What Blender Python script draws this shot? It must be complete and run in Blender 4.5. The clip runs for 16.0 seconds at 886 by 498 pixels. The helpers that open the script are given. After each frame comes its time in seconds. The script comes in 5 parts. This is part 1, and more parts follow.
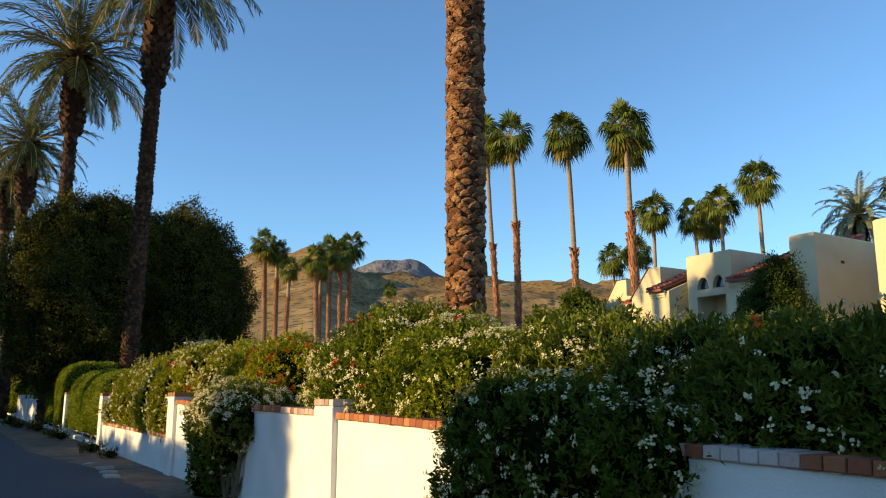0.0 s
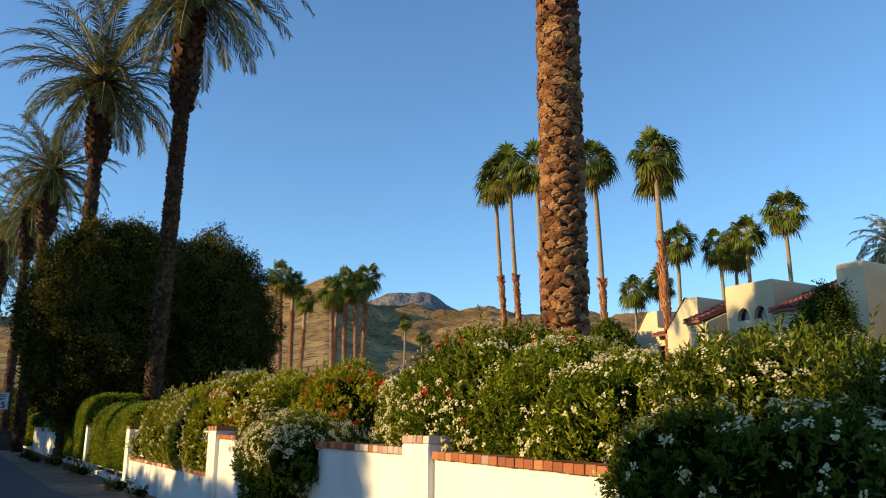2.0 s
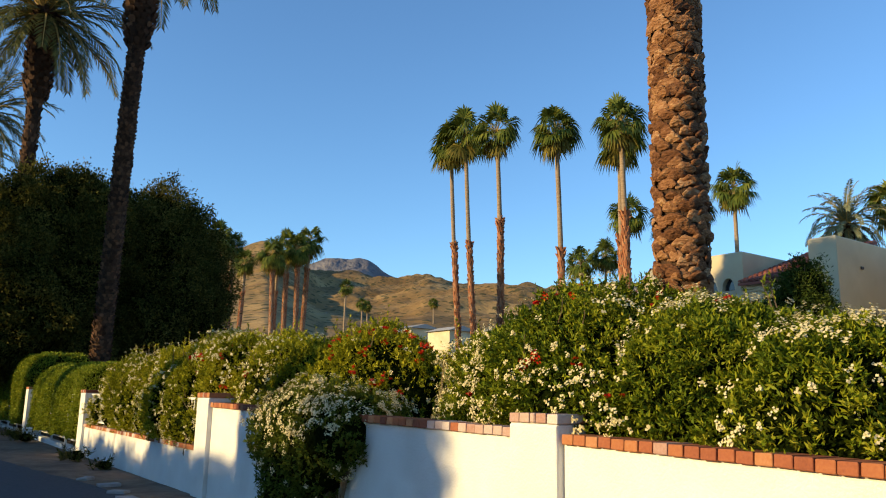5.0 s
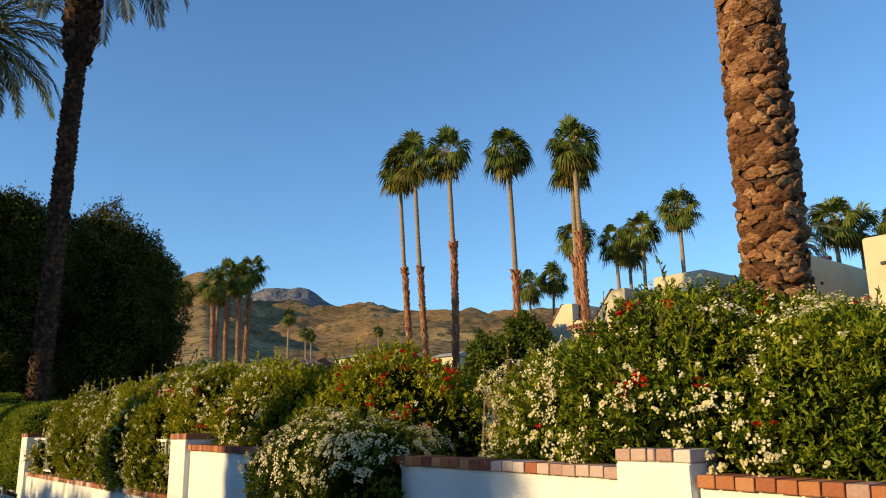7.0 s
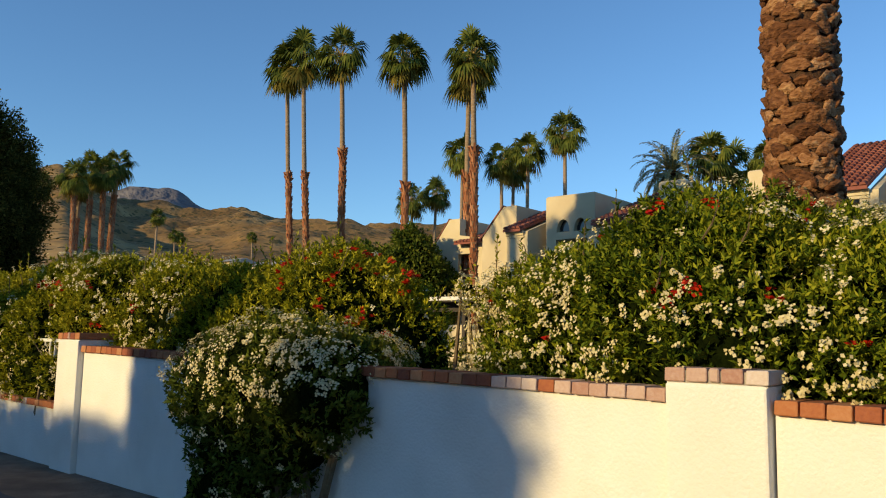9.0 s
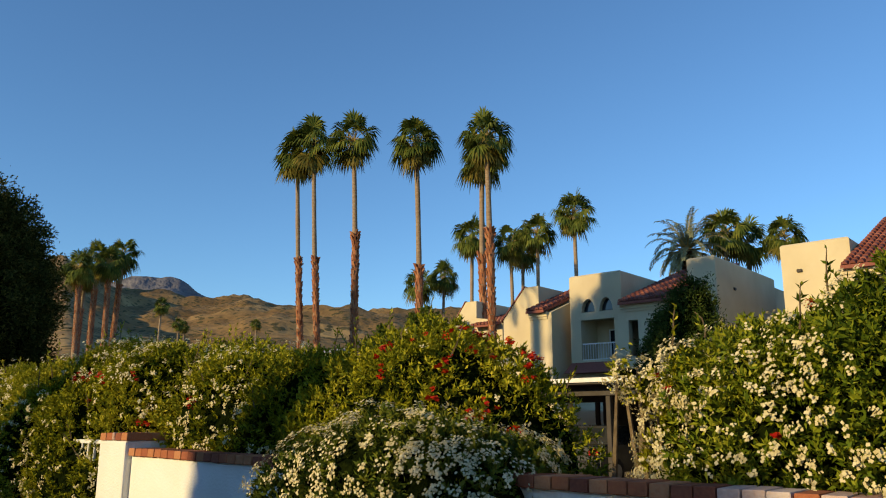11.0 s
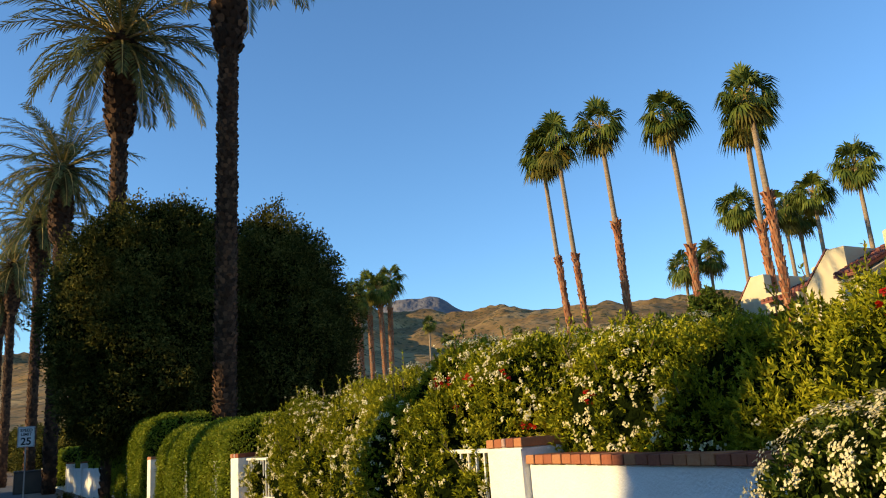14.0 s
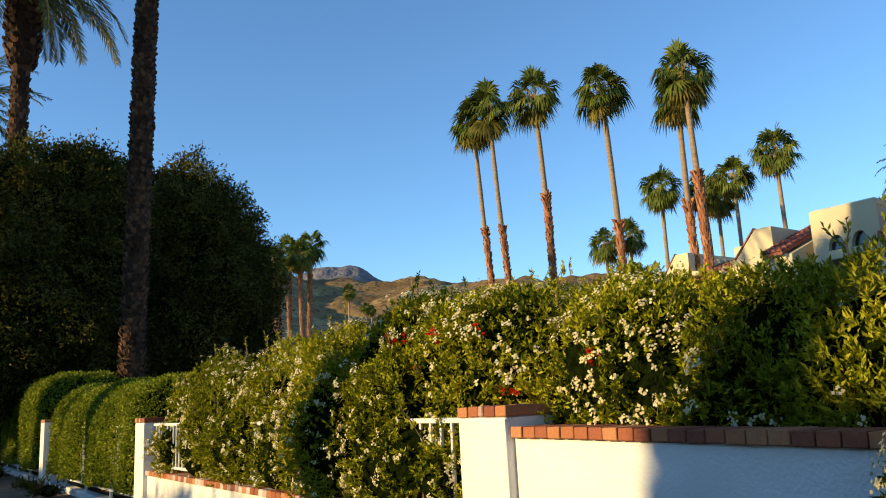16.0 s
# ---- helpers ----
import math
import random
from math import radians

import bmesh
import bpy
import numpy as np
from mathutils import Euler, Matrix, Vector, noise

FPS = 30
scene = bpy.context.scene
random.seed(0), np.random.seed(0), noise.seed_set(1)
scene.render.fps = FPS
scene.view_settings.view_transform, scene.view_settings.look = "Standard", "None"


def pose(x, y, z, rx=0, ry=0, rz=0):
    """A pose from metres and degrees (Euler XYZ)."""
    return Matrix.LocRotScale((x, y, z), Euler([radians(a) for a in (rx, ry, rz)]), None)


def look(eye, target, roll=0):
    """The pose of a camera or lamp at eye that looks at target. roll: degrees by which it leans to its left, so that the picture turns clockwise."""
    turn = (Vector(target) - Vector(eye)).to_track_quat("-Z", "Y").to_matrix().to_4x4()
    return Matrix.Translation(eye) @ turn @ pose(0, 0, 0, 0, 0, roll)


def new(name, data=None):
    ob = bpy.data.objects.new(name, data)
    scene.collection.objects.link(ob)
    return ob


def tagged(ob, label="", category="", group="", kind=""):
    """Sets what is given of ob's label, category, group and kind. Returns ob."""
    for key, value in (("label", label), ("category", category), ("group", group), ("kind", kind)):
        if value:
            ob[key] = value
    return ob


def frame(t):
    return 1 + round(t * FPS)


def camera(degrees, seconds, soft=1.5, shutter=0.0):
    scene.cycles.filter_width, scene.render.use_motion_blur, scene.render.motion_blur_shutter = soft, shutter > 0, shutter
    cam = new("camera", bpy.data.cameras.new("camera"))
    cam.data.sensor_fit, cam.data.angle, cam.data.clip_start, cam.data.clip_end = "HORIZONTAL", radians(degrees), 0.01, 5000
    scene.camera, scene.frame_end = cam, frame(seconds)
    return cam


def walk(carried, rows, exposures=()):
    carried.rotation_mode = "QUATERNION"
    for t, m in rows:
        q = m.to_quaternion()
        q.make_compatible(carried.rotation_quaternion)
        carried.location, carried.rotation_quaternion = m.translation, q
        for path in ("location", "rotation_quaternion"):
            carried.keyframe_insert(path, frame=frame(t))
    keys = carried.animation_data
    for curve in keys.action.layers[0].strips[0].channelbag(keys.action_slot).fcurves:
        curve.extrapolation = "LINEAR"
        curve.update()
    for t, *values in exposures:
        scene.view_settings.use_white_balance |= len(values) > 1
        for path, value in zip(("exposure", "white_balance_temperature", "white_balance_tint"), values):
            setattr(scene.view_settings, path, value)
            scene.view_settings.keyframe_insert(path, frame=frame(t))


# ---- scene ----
cam = camera(59.4, 16.0, soft=1.1)
PATH = [
    (0, (-3.098, -7.099, 1.292), (-2.073, -5.423, 1.666), 0.1),
    (0.5, (-3.088, -6.78, 1.292), (-1.885, -5.242, 1.724), 1.5),
    (1, (-3.15, -6.501, 1.293), (-1.828, -5.051, 1.683), 1.4),
    (1.5, (-3.207, -6.118, 1.306), (-2.048, -4.558, 1.779), -2.1),
    (2, (-3.247, -5.718, 1.304), (-2.259, -4.04, 1.761), 0.4),
    (2.5, (-3.304, -5.343, 1.343), (-2.27, -3.697, 1.812), 0.5),
    (3, (-3.287, -4.958, 1.344), (-2.224, -3.324, 1.791), -0.4),
    (3.5, (-3.34, -4.642, 1.342), (-2.274, -2.991, 1.716), 0.4),
    (5.8, (-3.616, -3.191, 1.359), (-2.418, -1.637, 1.749), -0.1),
    (6, (-3.602, -3.048, 1.362), (-2.399, -1.518, 1.825), -2.3),
    (6.5, (-3.555, -2.712, 1.374), (-2.419, -1.132, 1.834), -1.0),
    (7, (-3.57, -2.352, 1.394), (-2.327, -0.851, 1.841), -0.7),
    (7.5, (-3.568, -2.059, 1.349), (-2.273, -0.564, 1.639), -0.3),
    (8, (-3.505, -1.744, 1.381), (-2.185, -0.26, 1.608), 0.4),
    (8.5, (-3.481, -1.447, 1.372), (-2.067, -0.057, 1.633), 0.6),
    (9, (-3.481, -1.156, 1.377), (-1.985, 0.151, 1.606), 1.2),
    (9.5, (-3.407, -0.831, 1.404), (-1.915, 0.458, 1.737), -1.5),
    (10, (-3.369, -0.545, 1.397), (-1.922, 0.787, 1.76), 0.1),
    (10.2, (-3.375, -0.417, 1.404), (-1.911, 0.884, 1.811), -0.3),
    (12.3, (-3.266, 0.879, 1.452), (-1.81, 2.168, 1.919), 1.3),
    (12.5, (-3.289, 0.97, 1.455), (-1.813, 2.242, 1.906), 1.4),
    (13, (-3.308, 1.302, 1.468), (-1.96, 2.684, 1.993), -1.0),
    (13.5, (-3.301, 1.537, 1.414), (-2.262, 3.167, 1.927), -1.8),
    (14, (-3.381, 1.785, 1.416), (-2.4, 3.465, 1.882), -4.2),
    (14.5, (-3.223, 2.226, 1.386), (-2.251, 3.936, 1.746), -4.0),
    (15, (-3.158, 2.445, 1.401), (-2.211, 4.172, 1.746), -3.8),
    (15.5, (-3.078, 2.754, 1.404), (-2.0, 4.398, 1.776), -3.0),
    (16, (-3.036, 3.02, 1.409), (-1.881, 4.607, 1.79), -2.9),
]
EXPOSURES = [(t, stops, kelvin, 5) for t, stops, kelvin in ((0, 0.52, 7150), (1.5, 0.47, 7100), (3.5, 0.48, 6950), (6.5, 0.35, 6800), (9, -0.02, 6700), (10, 0.0, 6650), (12.5, 0.15, 6600), (14.5, 0.53, 6800), (15, 0.53, 6850), (16, 0.5, 6850))]
walk(cam, [(t, look(eye, target, roll)) for t, eye, target, roll in PATH], exposures=EXPOSURES)

# world and sun
SUN_AZ, SUN_EL = 284.0, 15.0
SUN_DIR = Vector((math.sin(radians(SUN_AZ)) * math.cos(radians(SUN_EL)), math.cos(radians(SUN_AZ)) * math.cos(radians(SUN_EL)), math.sin(radians(SUN_EL))))
world = bpy.data.worlds.new("evening_sky")
scene.world = world
world.use_nodes = True
wn = world.node_tree.nodes
sky = wn.new("ShaderNodeTexSky")
sky.sky_type = "NISHITA"
sky.sun_disc = False
sky.sun_elevation = radians(SUN_EL)
sky.sun_rotation = radians(SUN_AZ)
sky.air_density, sky.dust_density, sky.ozone_density = 1.0, 0.0, 5.4
wn["Background"].inputs["Strength"].default_value = 0.19
world.node_tree.links.new(sky.outputs["Color"], wn["Background"].inputs["Color"])
sun_data = bpy.data.lights.new("sun", "SUN")
sun_data.energy, sun_data.angle, sun_data.color = 5.0, radians(0.55), (1.0, 0.74, 0.37)
sun = new("sun", sun_data)
sun.matrix_world = look(SUN_DIR * 60, (0, 0, 0))

# ---------------------------------------------------------------- materials


def base_mat(name, rough=0.8, spec=0.3, metal=0.0):
    m = bpy.data.materials.new(name)
    m.use_nodes = True
    b = m.node_tree.nodes["Principled BSDF"]
    b.inputs["Roughness"].default_value = rough
    b.inputs["Specular IOR Level"].default_value = spec
    b.inputs["Metallic"].default_value = metal
    return m, m.node_tree.nodes, m.node_tree.links, b


def ramp_node(nodes, stops):
    r = nodes.new("ShaderNodeValToRGB")
    e = r.color_ramp.elements
    while len(e) < len(stops):
        e.new(0.5)
    for el, (p, c) in zip(e, stops):
        el.position, el.color = p, (*c, 1)
    return r


def surface(name, stops, scale=3.0, detail=6.0, rough=0.8, bump=0.2, bump_scale=40.0, spec=0.3, stain=None, stain_scale=0.6, stain_range=(0.5, 0.7), dist=0.02, stretch=(1, 1, 1), metal=0.0):
    """Two scales of variation in world metres: a noise ramp, larger stains over it, and fine relief."""
    m, n, l, b = base_mat(name, rough, spec, metal)
    geo = n.new("ShaderNodeNewGeometry")
    mp = n.new("ShaderNodeMapping")
    mp.inputs["Scale"].default_value = stretch
    l.new(geo.outputs["Position"], mp.inputs["Vector"])
    t = n.new("ShaderNodeTexNoise")
    t.inputs["Scale"].default_value, t.inputs["Detail"].default_value = scale, detail
    l.new(mp.outputs["Vector"], t.inputs["Vector"])
    r = ramp_node(n, stops)
    l.new(t.outputs["Fac"], r.inputs["Fac"])
    col = r.outputs["Color"]
    if stain:
        t2 = n.new("ShaderNodeTexNoise")
        t2.inputs["Scale"].default_value, t2.inputs["Detail"].default_value = stain_scale, 5
        l.new(mp.outputs["Vector"], t2.inputs["Vector"])
        mr = n.new("ShaderNodeMapRange")
        mr.inputs["From Min"].default_value, mr.inputs["From Max"].default_value = stain_range
        l.new(t2.outputs["Fac"], mr.inputs["Value"])
        mx = n.new("ShaderNodeMix")
        mx.data_type = "RGBA"
        mx.inputs["B"].default_value = (*stain, 1)
        l.new(mr.outputs["Result"], mx.inputs["Factor"])
        l.new(col, mx.inputs["A"])
        col = mx.outputs["Result"]
    l.new(col, b.inputs["Base Color"])
    t3 = n.new("ShaderNodeTexNoise")
    t3.inputs["Scale"].default_value, t3.inputs["Detail"].default_value = bump_scale, 4
    l.new(mp.outputs["Vector"], t3.inputs["Vector"])
    bp = n.new("ShaderNodeBump")
    bp.inputs["Strength"].default_value, bp.inputs["Distance"].default_value = bump, dist
    l.new(t3.outputs["Fac"], bp.inputs["Height"])
    l.new(bp.outputs["Normal"], b.inputs["Normal"])
    return m


def piece_mat(name, stops, rough=0.8, per_object=True, bump=0.3, bump_scale=60.0, vary=0.8, grain=0.5, stretch=(1, 1, 1), dist=0.01):
    """Colour varied from piece to piece, with a mottled grain."""
    m, n, l, b = base_mat(name, rough)
    if per_object:
        src = n.new("ShaderNodeObjectInfo").outputs["Random"]
    else:
        src = n.new("ShaderNodeNewGeometry").outputs["Random Per Island"]
    geo = n.new("ShaderNodeNewGeometry")
    t = n.new("ShaderNodeTexNoise")
    t.inputs["Scale"].default_value, t.inputs["Detail"].default_value = bump_scale, 5
    mp = n.new("ShaderNodeMapping")
    mp.inputs["Scale"].default_value = stretch
    l.new(geo.outputs["Position"], mp.inputs["Vector"])
    l.new(mp.outputs["Vector"], t.inputs["Vector"])
    ad = n.new("ShaderNodeMath")
    ad.operation = "MULTIPLY_ADD"
    ad.inputs[1].default_value = grain
    l.new(t.outputs["Fac"], ad.inputs[0])
    ml = n.new("ShaderNodeMath")
    ml.operation = "MULTIPLY_ADD"
    ml.inputs[1].default_value, ml.inputs[2].default_value = vary, 0.25 - grain * 0.5 + (0.8 - vary) * 0.5 - 0.15
    l.new(src, ml.inputs[0])
    l.new(ml.outputs[0], ad.inputs[2])
    r = ramp_node(n, stops)
    l.new(ad.outputs[0], r.inputs["Fac"])
    l.new(r.outputs["Color"], b.inputs["Base Color"])
    bp = n.new("ShaderNodeBump")
    bp.inputs["Strength"].default_value, bp.inputs["Distance"].default_value = bump, dist
    l.new(t.outputs["Fac"], bp.inputs["Height"])
    l.new(bp.outputs["Normal"], b.inputs["Normal"])
    return m


def leaf_mat(name, stops, rough=0.55, glow_through=0.24, patch_scale=1.3, spec=0.1):
    """Leaves: each island its own green, drifting over larger patches, with light passing through."""
    m, n, l, b = base_mat(name, rough, spec)
    geo = n.new("ShaderNodeNewGeometry")
    t = n.new("ShaderNodeTexNoise")
    t.inputs["Scale"].default_value, t.inputs["Detail"].default_value = patch_scale, 3
    l.new(geo.outputs["Position"], t.inputs["Vector"])
    ad = n.new("ShaderNodeMath")
    ad.operation = "MULTIPLY_ADD"
    ad.inputs[1].default_value = 0.6
    sc = n.new("ShaderNodeMath")
    sc.operation = "MULTIPLY_ADD"
    sc.inputs[1].default_value, sc.inputs[2].default_value = 1.0, -0.3
    l.new(t.outputs["Fac"], sc.inputs[0])
    l.new(geo.outputs["Random Per Island"], ad.inputs[0])
    l.new(sc.outputs[0], ad.inputs[2])
    r = ramp_node(n, stops)
    l.new(ad.outputs[0], r.inputs["Fac"])
    l.new(r.outputs["Color"], b.inputs["Base Color"])
    tr = n.new("ShaderNodeBsdfTranslucent")
    l.new(r.outputs["Color"], tr.inputs["Color"])
    mx = n.new("ShaderNodeMixShader")
    mx.inputs["Fac"].default_value = glow_through
    l.new(b.outputs["BSDF"], mx.inputs[1])
    l.new(tr.outputs["BSDF"], mx.inputs[2])
    l.new(mx.outputs["Shader"], n["Material Output"].inputs["Surface"])
    return m


M = {}
M["stucco"] = surface("white_stucco", [(0.3, (0.72, 0.70, 0.66)), (0.7, (0.80, 0.785, 0.75))], scale=2.0, rough=0.9, bump=0.35, bump_scale=55, stain=(0.62, 0.59, 0.54), stain_scale=0.9, stain_range=(0.58, 0.85))
M["mortar"] = surface("grey_mortar", [(0.3, (0.30, 0.27, 0.24)), (0.7, (0.42, 0.38, 0.34))], scale=30, rough=0.95, bump=0.5)
M["brick"] = piece_mat("red_cap_brick", [(0.05, (0.20, 0.06, 0.034)), (0.35, (0.31, 0.10, 0.048)), (0.65, (0.39, 0.15, 0.062)), (0.95, (0.45, 0.22, 0.11))], rough=0.85)
# paler cap bricks, mixed in by chance on set stretches
M["brick_pale"] = piece_mat("pale_cap_brick", [(0.1, (0.36, 0.20, 0.16)), (0.5, (0.50, 0.36, 0.31)), (0.9, (0.60, 0.52, 0.48))], rough=0.9)
M["asphalt"] = surface("asphalt", [(0.3, (0.035, 0.037, 0.042)), (0.7, (0.062, 0.062, 0.066))], scale=25, rough=0.9, bump=0.5, bump_scale=160, stain=(0.085, 0.083, 0.08), stain_scale=0.35)
M["pavement"] = surface("path_paving", [(0.3, (0.06, 0.063, 0.07)), (0.7, (0.095, 0.096, 0.10))], scale=14, rough=0.9, bump=0.4, bump_scale=140, stain=(0.08, 0.08, 0.085), stain_scale=0.5)
M["kerb"] = surface("kerb_concrete", [(0.3, (0.28, 0.27, 0.26)), (0.7, (0.40, 0.39, 0.37))], scale=9, rough=0.9, bump=0.3)
M["soil"] = surface("sandy_soil", [(0.3, (0.14, 0.10, 0.07)), (0.7, (0.24, 0.18, 0.125))], scale=5, rough=0.95, bump=0.7, bump_scale=26, dist=0.03, stain=(0.10, 0.075, 0.055), stain_scale=1.1)
M["cream"] = surface("cream_stucco", [(0.3, (0.56, 0.47, 0.30)), (0.7, (0.64, 0.545, 0.365))], scale=0.8, rough=0.9, bump=0.2, bump_scale=30, stain=(0.50, 0.41, 0.27), stain_scale=0.35)
M["tile"] = piece_mat("clay_roof_tile", [(0.1, (0.14, 0.045, 0.035)), (0.5, (0.23, 0.075, 0.055)), (0.9, (0.31, 0.12, 0.085))], rough=0.85, per_object=False, bump_scale=12)
M["glass"] = base_mat("dark_window_glass", 0.06, 0.6)[0]
M["glass"].node_tree.nodes["Principled BSDF"].inputs["Base Color"].default_value = (0.02, 0.025, 0.03, 1)
M["white_metal"] = surface("white_painted_metal", [(0.3, (0.66, 0.65, 0.62)), (0.7, (0.78, 0.77, 0.74))], scale=8, rough=0.5, bump=0.1)
M["dark_metal"] = surface("dark_brown_steel", [(0.3, (0.03, 0.024, 0.02)), (0.7, (0.055, 0.045, 0.04))], scale=4, rough=0.6, bump=0.1)
M["rubber"] = surface("tyre_rubber", [(0.3, (0.015, 0.015, 0.015)), (0.7, (0.03, 0.03, 0.03))], scale=20, rough=0.85)
M["car_white"] = surface("white_car_paint", [(0.3, (0.72, 0.72, 0.71)), (0.7, (0.78, 0.78, 0.77))], scale=2, rough=0.25, bump=0.0, spec=0.5)
M["car_dark"] = surface("dark_car_paint", [(0.3, (0.03, 0.032, 0.036)), (0.7, (0.045, 0.047, 0.05))], scale=2, rough=0.25, bump=0.0, spec=0.5)
M["red_lens"] = surface("red_lamp_lens", [(0.3, (0.4, 0.01, 0.01)), (0.7, (0.5, 0.02, 0.02))], scale=9, rough=0.2, bump=0.0, spec=0.5)
M["steel"] = surface("galvanised_steel", [(0.3, (0.28, 0.28, 0.28)), (0.7, (0.42, 0.42, 0.42))], scale=14, rough=0.5, bump=0.1, metal=0.6)
M["sign_white"] = surface("sign_white", [(0.3, (0.70, 0.70, 0.69)), (0.7, (0.78, 0.78, 0.76))], scale=3, rough=0.5, bump=0.0)
M["sign_black"] = surface("sign_black", [(0.3, (0.02, 0.02, 0.02)), (0.7, (0.03, 0.03, 0.03))], scale=3, rough=0.5, bump=0.0)
M["bark_core"] = surface("palm_bark_core", [(0.3, (0.04, 0.02, 0.011)), (0.7, (0.10, 0.052, 0.028))], scale=14, rough=0.95, bump=0.8, bump_scale=40, dist=0.04)
M["boot"] = piece_mat("palm_leaf_base", [(0.05, (0.05, 0.018, 0.008)), (0.4, (0.16, 0.066, 0.028)), (0.7, (0.30, 0.145, 0.066)), (0.98, (0.50, 0.31, 0.17))], rough=0.9, bump=1.0, bump_scale=26, vary=0.55, grain=1.0, stretch=(1.0, 1.0, 2.2), dist=0.025)
M["boot_island"] = piece_mat("upper_palm_leaf_base", [(0.05, (0.05, 0.018, 0.008)), (0.4, (0.16, 0.066, 0.028)), (0.7, (0.30, 0.145, 0.066)), (0.98, (0.50, 0.31, 0.17))], rough=0.9, per_object=False, bump=1.0, bump_scale=26, vary=0.55, grain=1.0, stretch=(1.0, 1.0, 2.2), dist=0.025)
# darker than the near palm's bark: trunk shade is put into this colour
M["boot_shaded"] = piece_mat("shade_toned_leaf_base", [(0.1, (0.03, 0.016, 0.010)), (0.5, (0.07, 0.036, 0.021)), (0.9, (0.17, 0.085, 0.046))], rough=0.95, per_object=False, bump=0.6, bump_scale=25)
M["skirt"] = piece_mat("old_palm_leaf_base", [(0.1, (0.20, 0.075, 0.035)), (0.5, (0.34, 0.13, 0.06)), (0.9, (0.46, 0.22, 0.11))], rough=0.95, per_object=False, bump=0.6, bump_scale=25)
M["palm_trunk"] = surface("smooth_palm_trunk", [(0.3, (0.23, 0.16, 0.10)), (0.7, (0.37, 0.27, 0.18))], scale=2.5, rough=0.95, bump=0.8, bump_scale=9, dist=0.05, stretch=(1, 1, 5))
M["fan_leaf"] = leaf_mat("fan_palm_leaf", [(0.0, (0.03, 0.05, 0.010)), (0.5, (0.095, 0.125, 0.022)), (1.0, (0.24, 0.235, 0.04))], glow_through=0.22, rough=0.65, spec=0.12)
M["fan_dead"] = leaf_mat("dry_fan_palm_leaf", [(0.0, (0.07, 0.07, 0.015)), (0.5, (0.17, 0.145, 0.03)), (1.0, (0.30, 0.22, 0.06))], rough=0.8, glow_through=0.3)
M["date_leaf"] = leaf_mat("date_palm_leaf", [(0.0, (0.045, 0.056, 0.022)), (0.5, (0.11, 0.12, 0.042)), (1.0, (0.22, 0.21, 0.075))], glow_through=0.25)
M["date_pale"] = leaf_mat("grey_green_palm_leaf", [(0.0, (0.14, 0.15, 0.08)), (0.5, (0.27, 0.28, 0.15)), (1.0, (0.40, 0.39, 0.21))], glow_through=0.25)
M["date_stalk"] = surface("palm_frond_stalk", [(0.3, (0.30, 0.22, 0.07)), (0.7, (0.45, 0.32, 0.10))], scale=6, rough=0.7)
M["leaf_bright"] = leaf_mat("oleander_leaf", [(0.0, (0.022, 0.046, 0.006)), (0.4, (0.11, 0.16, 0.012)), (0.75, (0.29, 0.31, 0.024)), (1.0, (0.48, 0.44, 0.06))])
M["leaf_olive"] = leaf_mat("trailing_shrub_leaf", [(0.0, (0.035, 0.052, 0.005)), (0.35, (0.19, 0.21, 0.012)), (0.7, (0.41, 0.39, 0.024)), (1.0, (0.56, 0.49, 0.06))])
M["leaf_hedge"] = leaf_mat("clipped_hedge_leaf", [(0.0, (0.05, 0.08, 0.008)), (0.5, (0.21, 0.26, 0.018)), (1.0, (0.40, 0.39, 0.05))])
M["leaf_dark"] = leaf_mat("dark_tree_leaf", [(0.0, (0.022, 0.029, 0.006)), (0.5, (0.075, 0.078, 0.017)), (1.0, (0.27, 0.225, 0.055))], glow_through=0.25, patch_scale=0.5, spec=0.05, rough=0.8)
# also worn by wall shrubs whose shade is put into their leaf colour
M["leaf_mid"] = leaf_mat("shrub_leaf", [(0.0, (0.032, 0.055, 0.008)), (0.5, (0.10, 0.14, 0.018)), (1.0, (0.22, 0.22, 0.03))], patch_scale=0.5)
M["leaf_tree"] = leaf_mat("garden_tree_leaf", [(0.0, (0.02, 0.036, 0.008)), (0.5, (0.05, 0.08, 0.015)), (1.0, (0.12, 0.14, 0.028))], glow_through=0.15, patch_scale=0.8, spec=0.06, rough=0.7)
# near-black core colour: the shade in gaps between leaves is put into it
M["core_shade"] = surface("inner_foliage", [(0.35, (0.004, 0.007, 0.002)), (0.65, (0.010, 0.015, 0.003))], scale=18, rough=1.0, spec=0.0, bump=1.0, bump_scale=22, dist=0.06)
# white flowers, with warm sunlight put into the petals as a cream tint
M["petal"] = leaf_mat("sun_tinted_petal", [(0.0, (0.50, 0.42, 0.20)), (0.5, (0.68, 0.60, 0.35)), (1.0, (0.80, 0.74, 0.52))], rough=0.6, glow_through=0.2, spec=0.2)
M["petal_red"] = leaf_mat("red_petal", [(0.0, (0.30, 0.005, 0.006)), (0.5, (0.52, 0.018, 0.008)), (1.0, (0.66, 0.075, 0.012))], rough=0.6, glow_through=0.3, spec=0.2)
M["stem"] = surface("woody_stem", [(0.3, (0.10, 0.07, 0.04)), (0.7, (0.20, 0.15, 0.09))], scale=20, rough=0.9, bump=0.5)
M["bark"] = surface("tree_bark", [(0.3, (0.05, 0.04, 0.03)), (0.7, (0.11, 0.09, 0.07))], scale=8, rough=0.95, bump=0.8, bump_scale=18, dist=0.04)


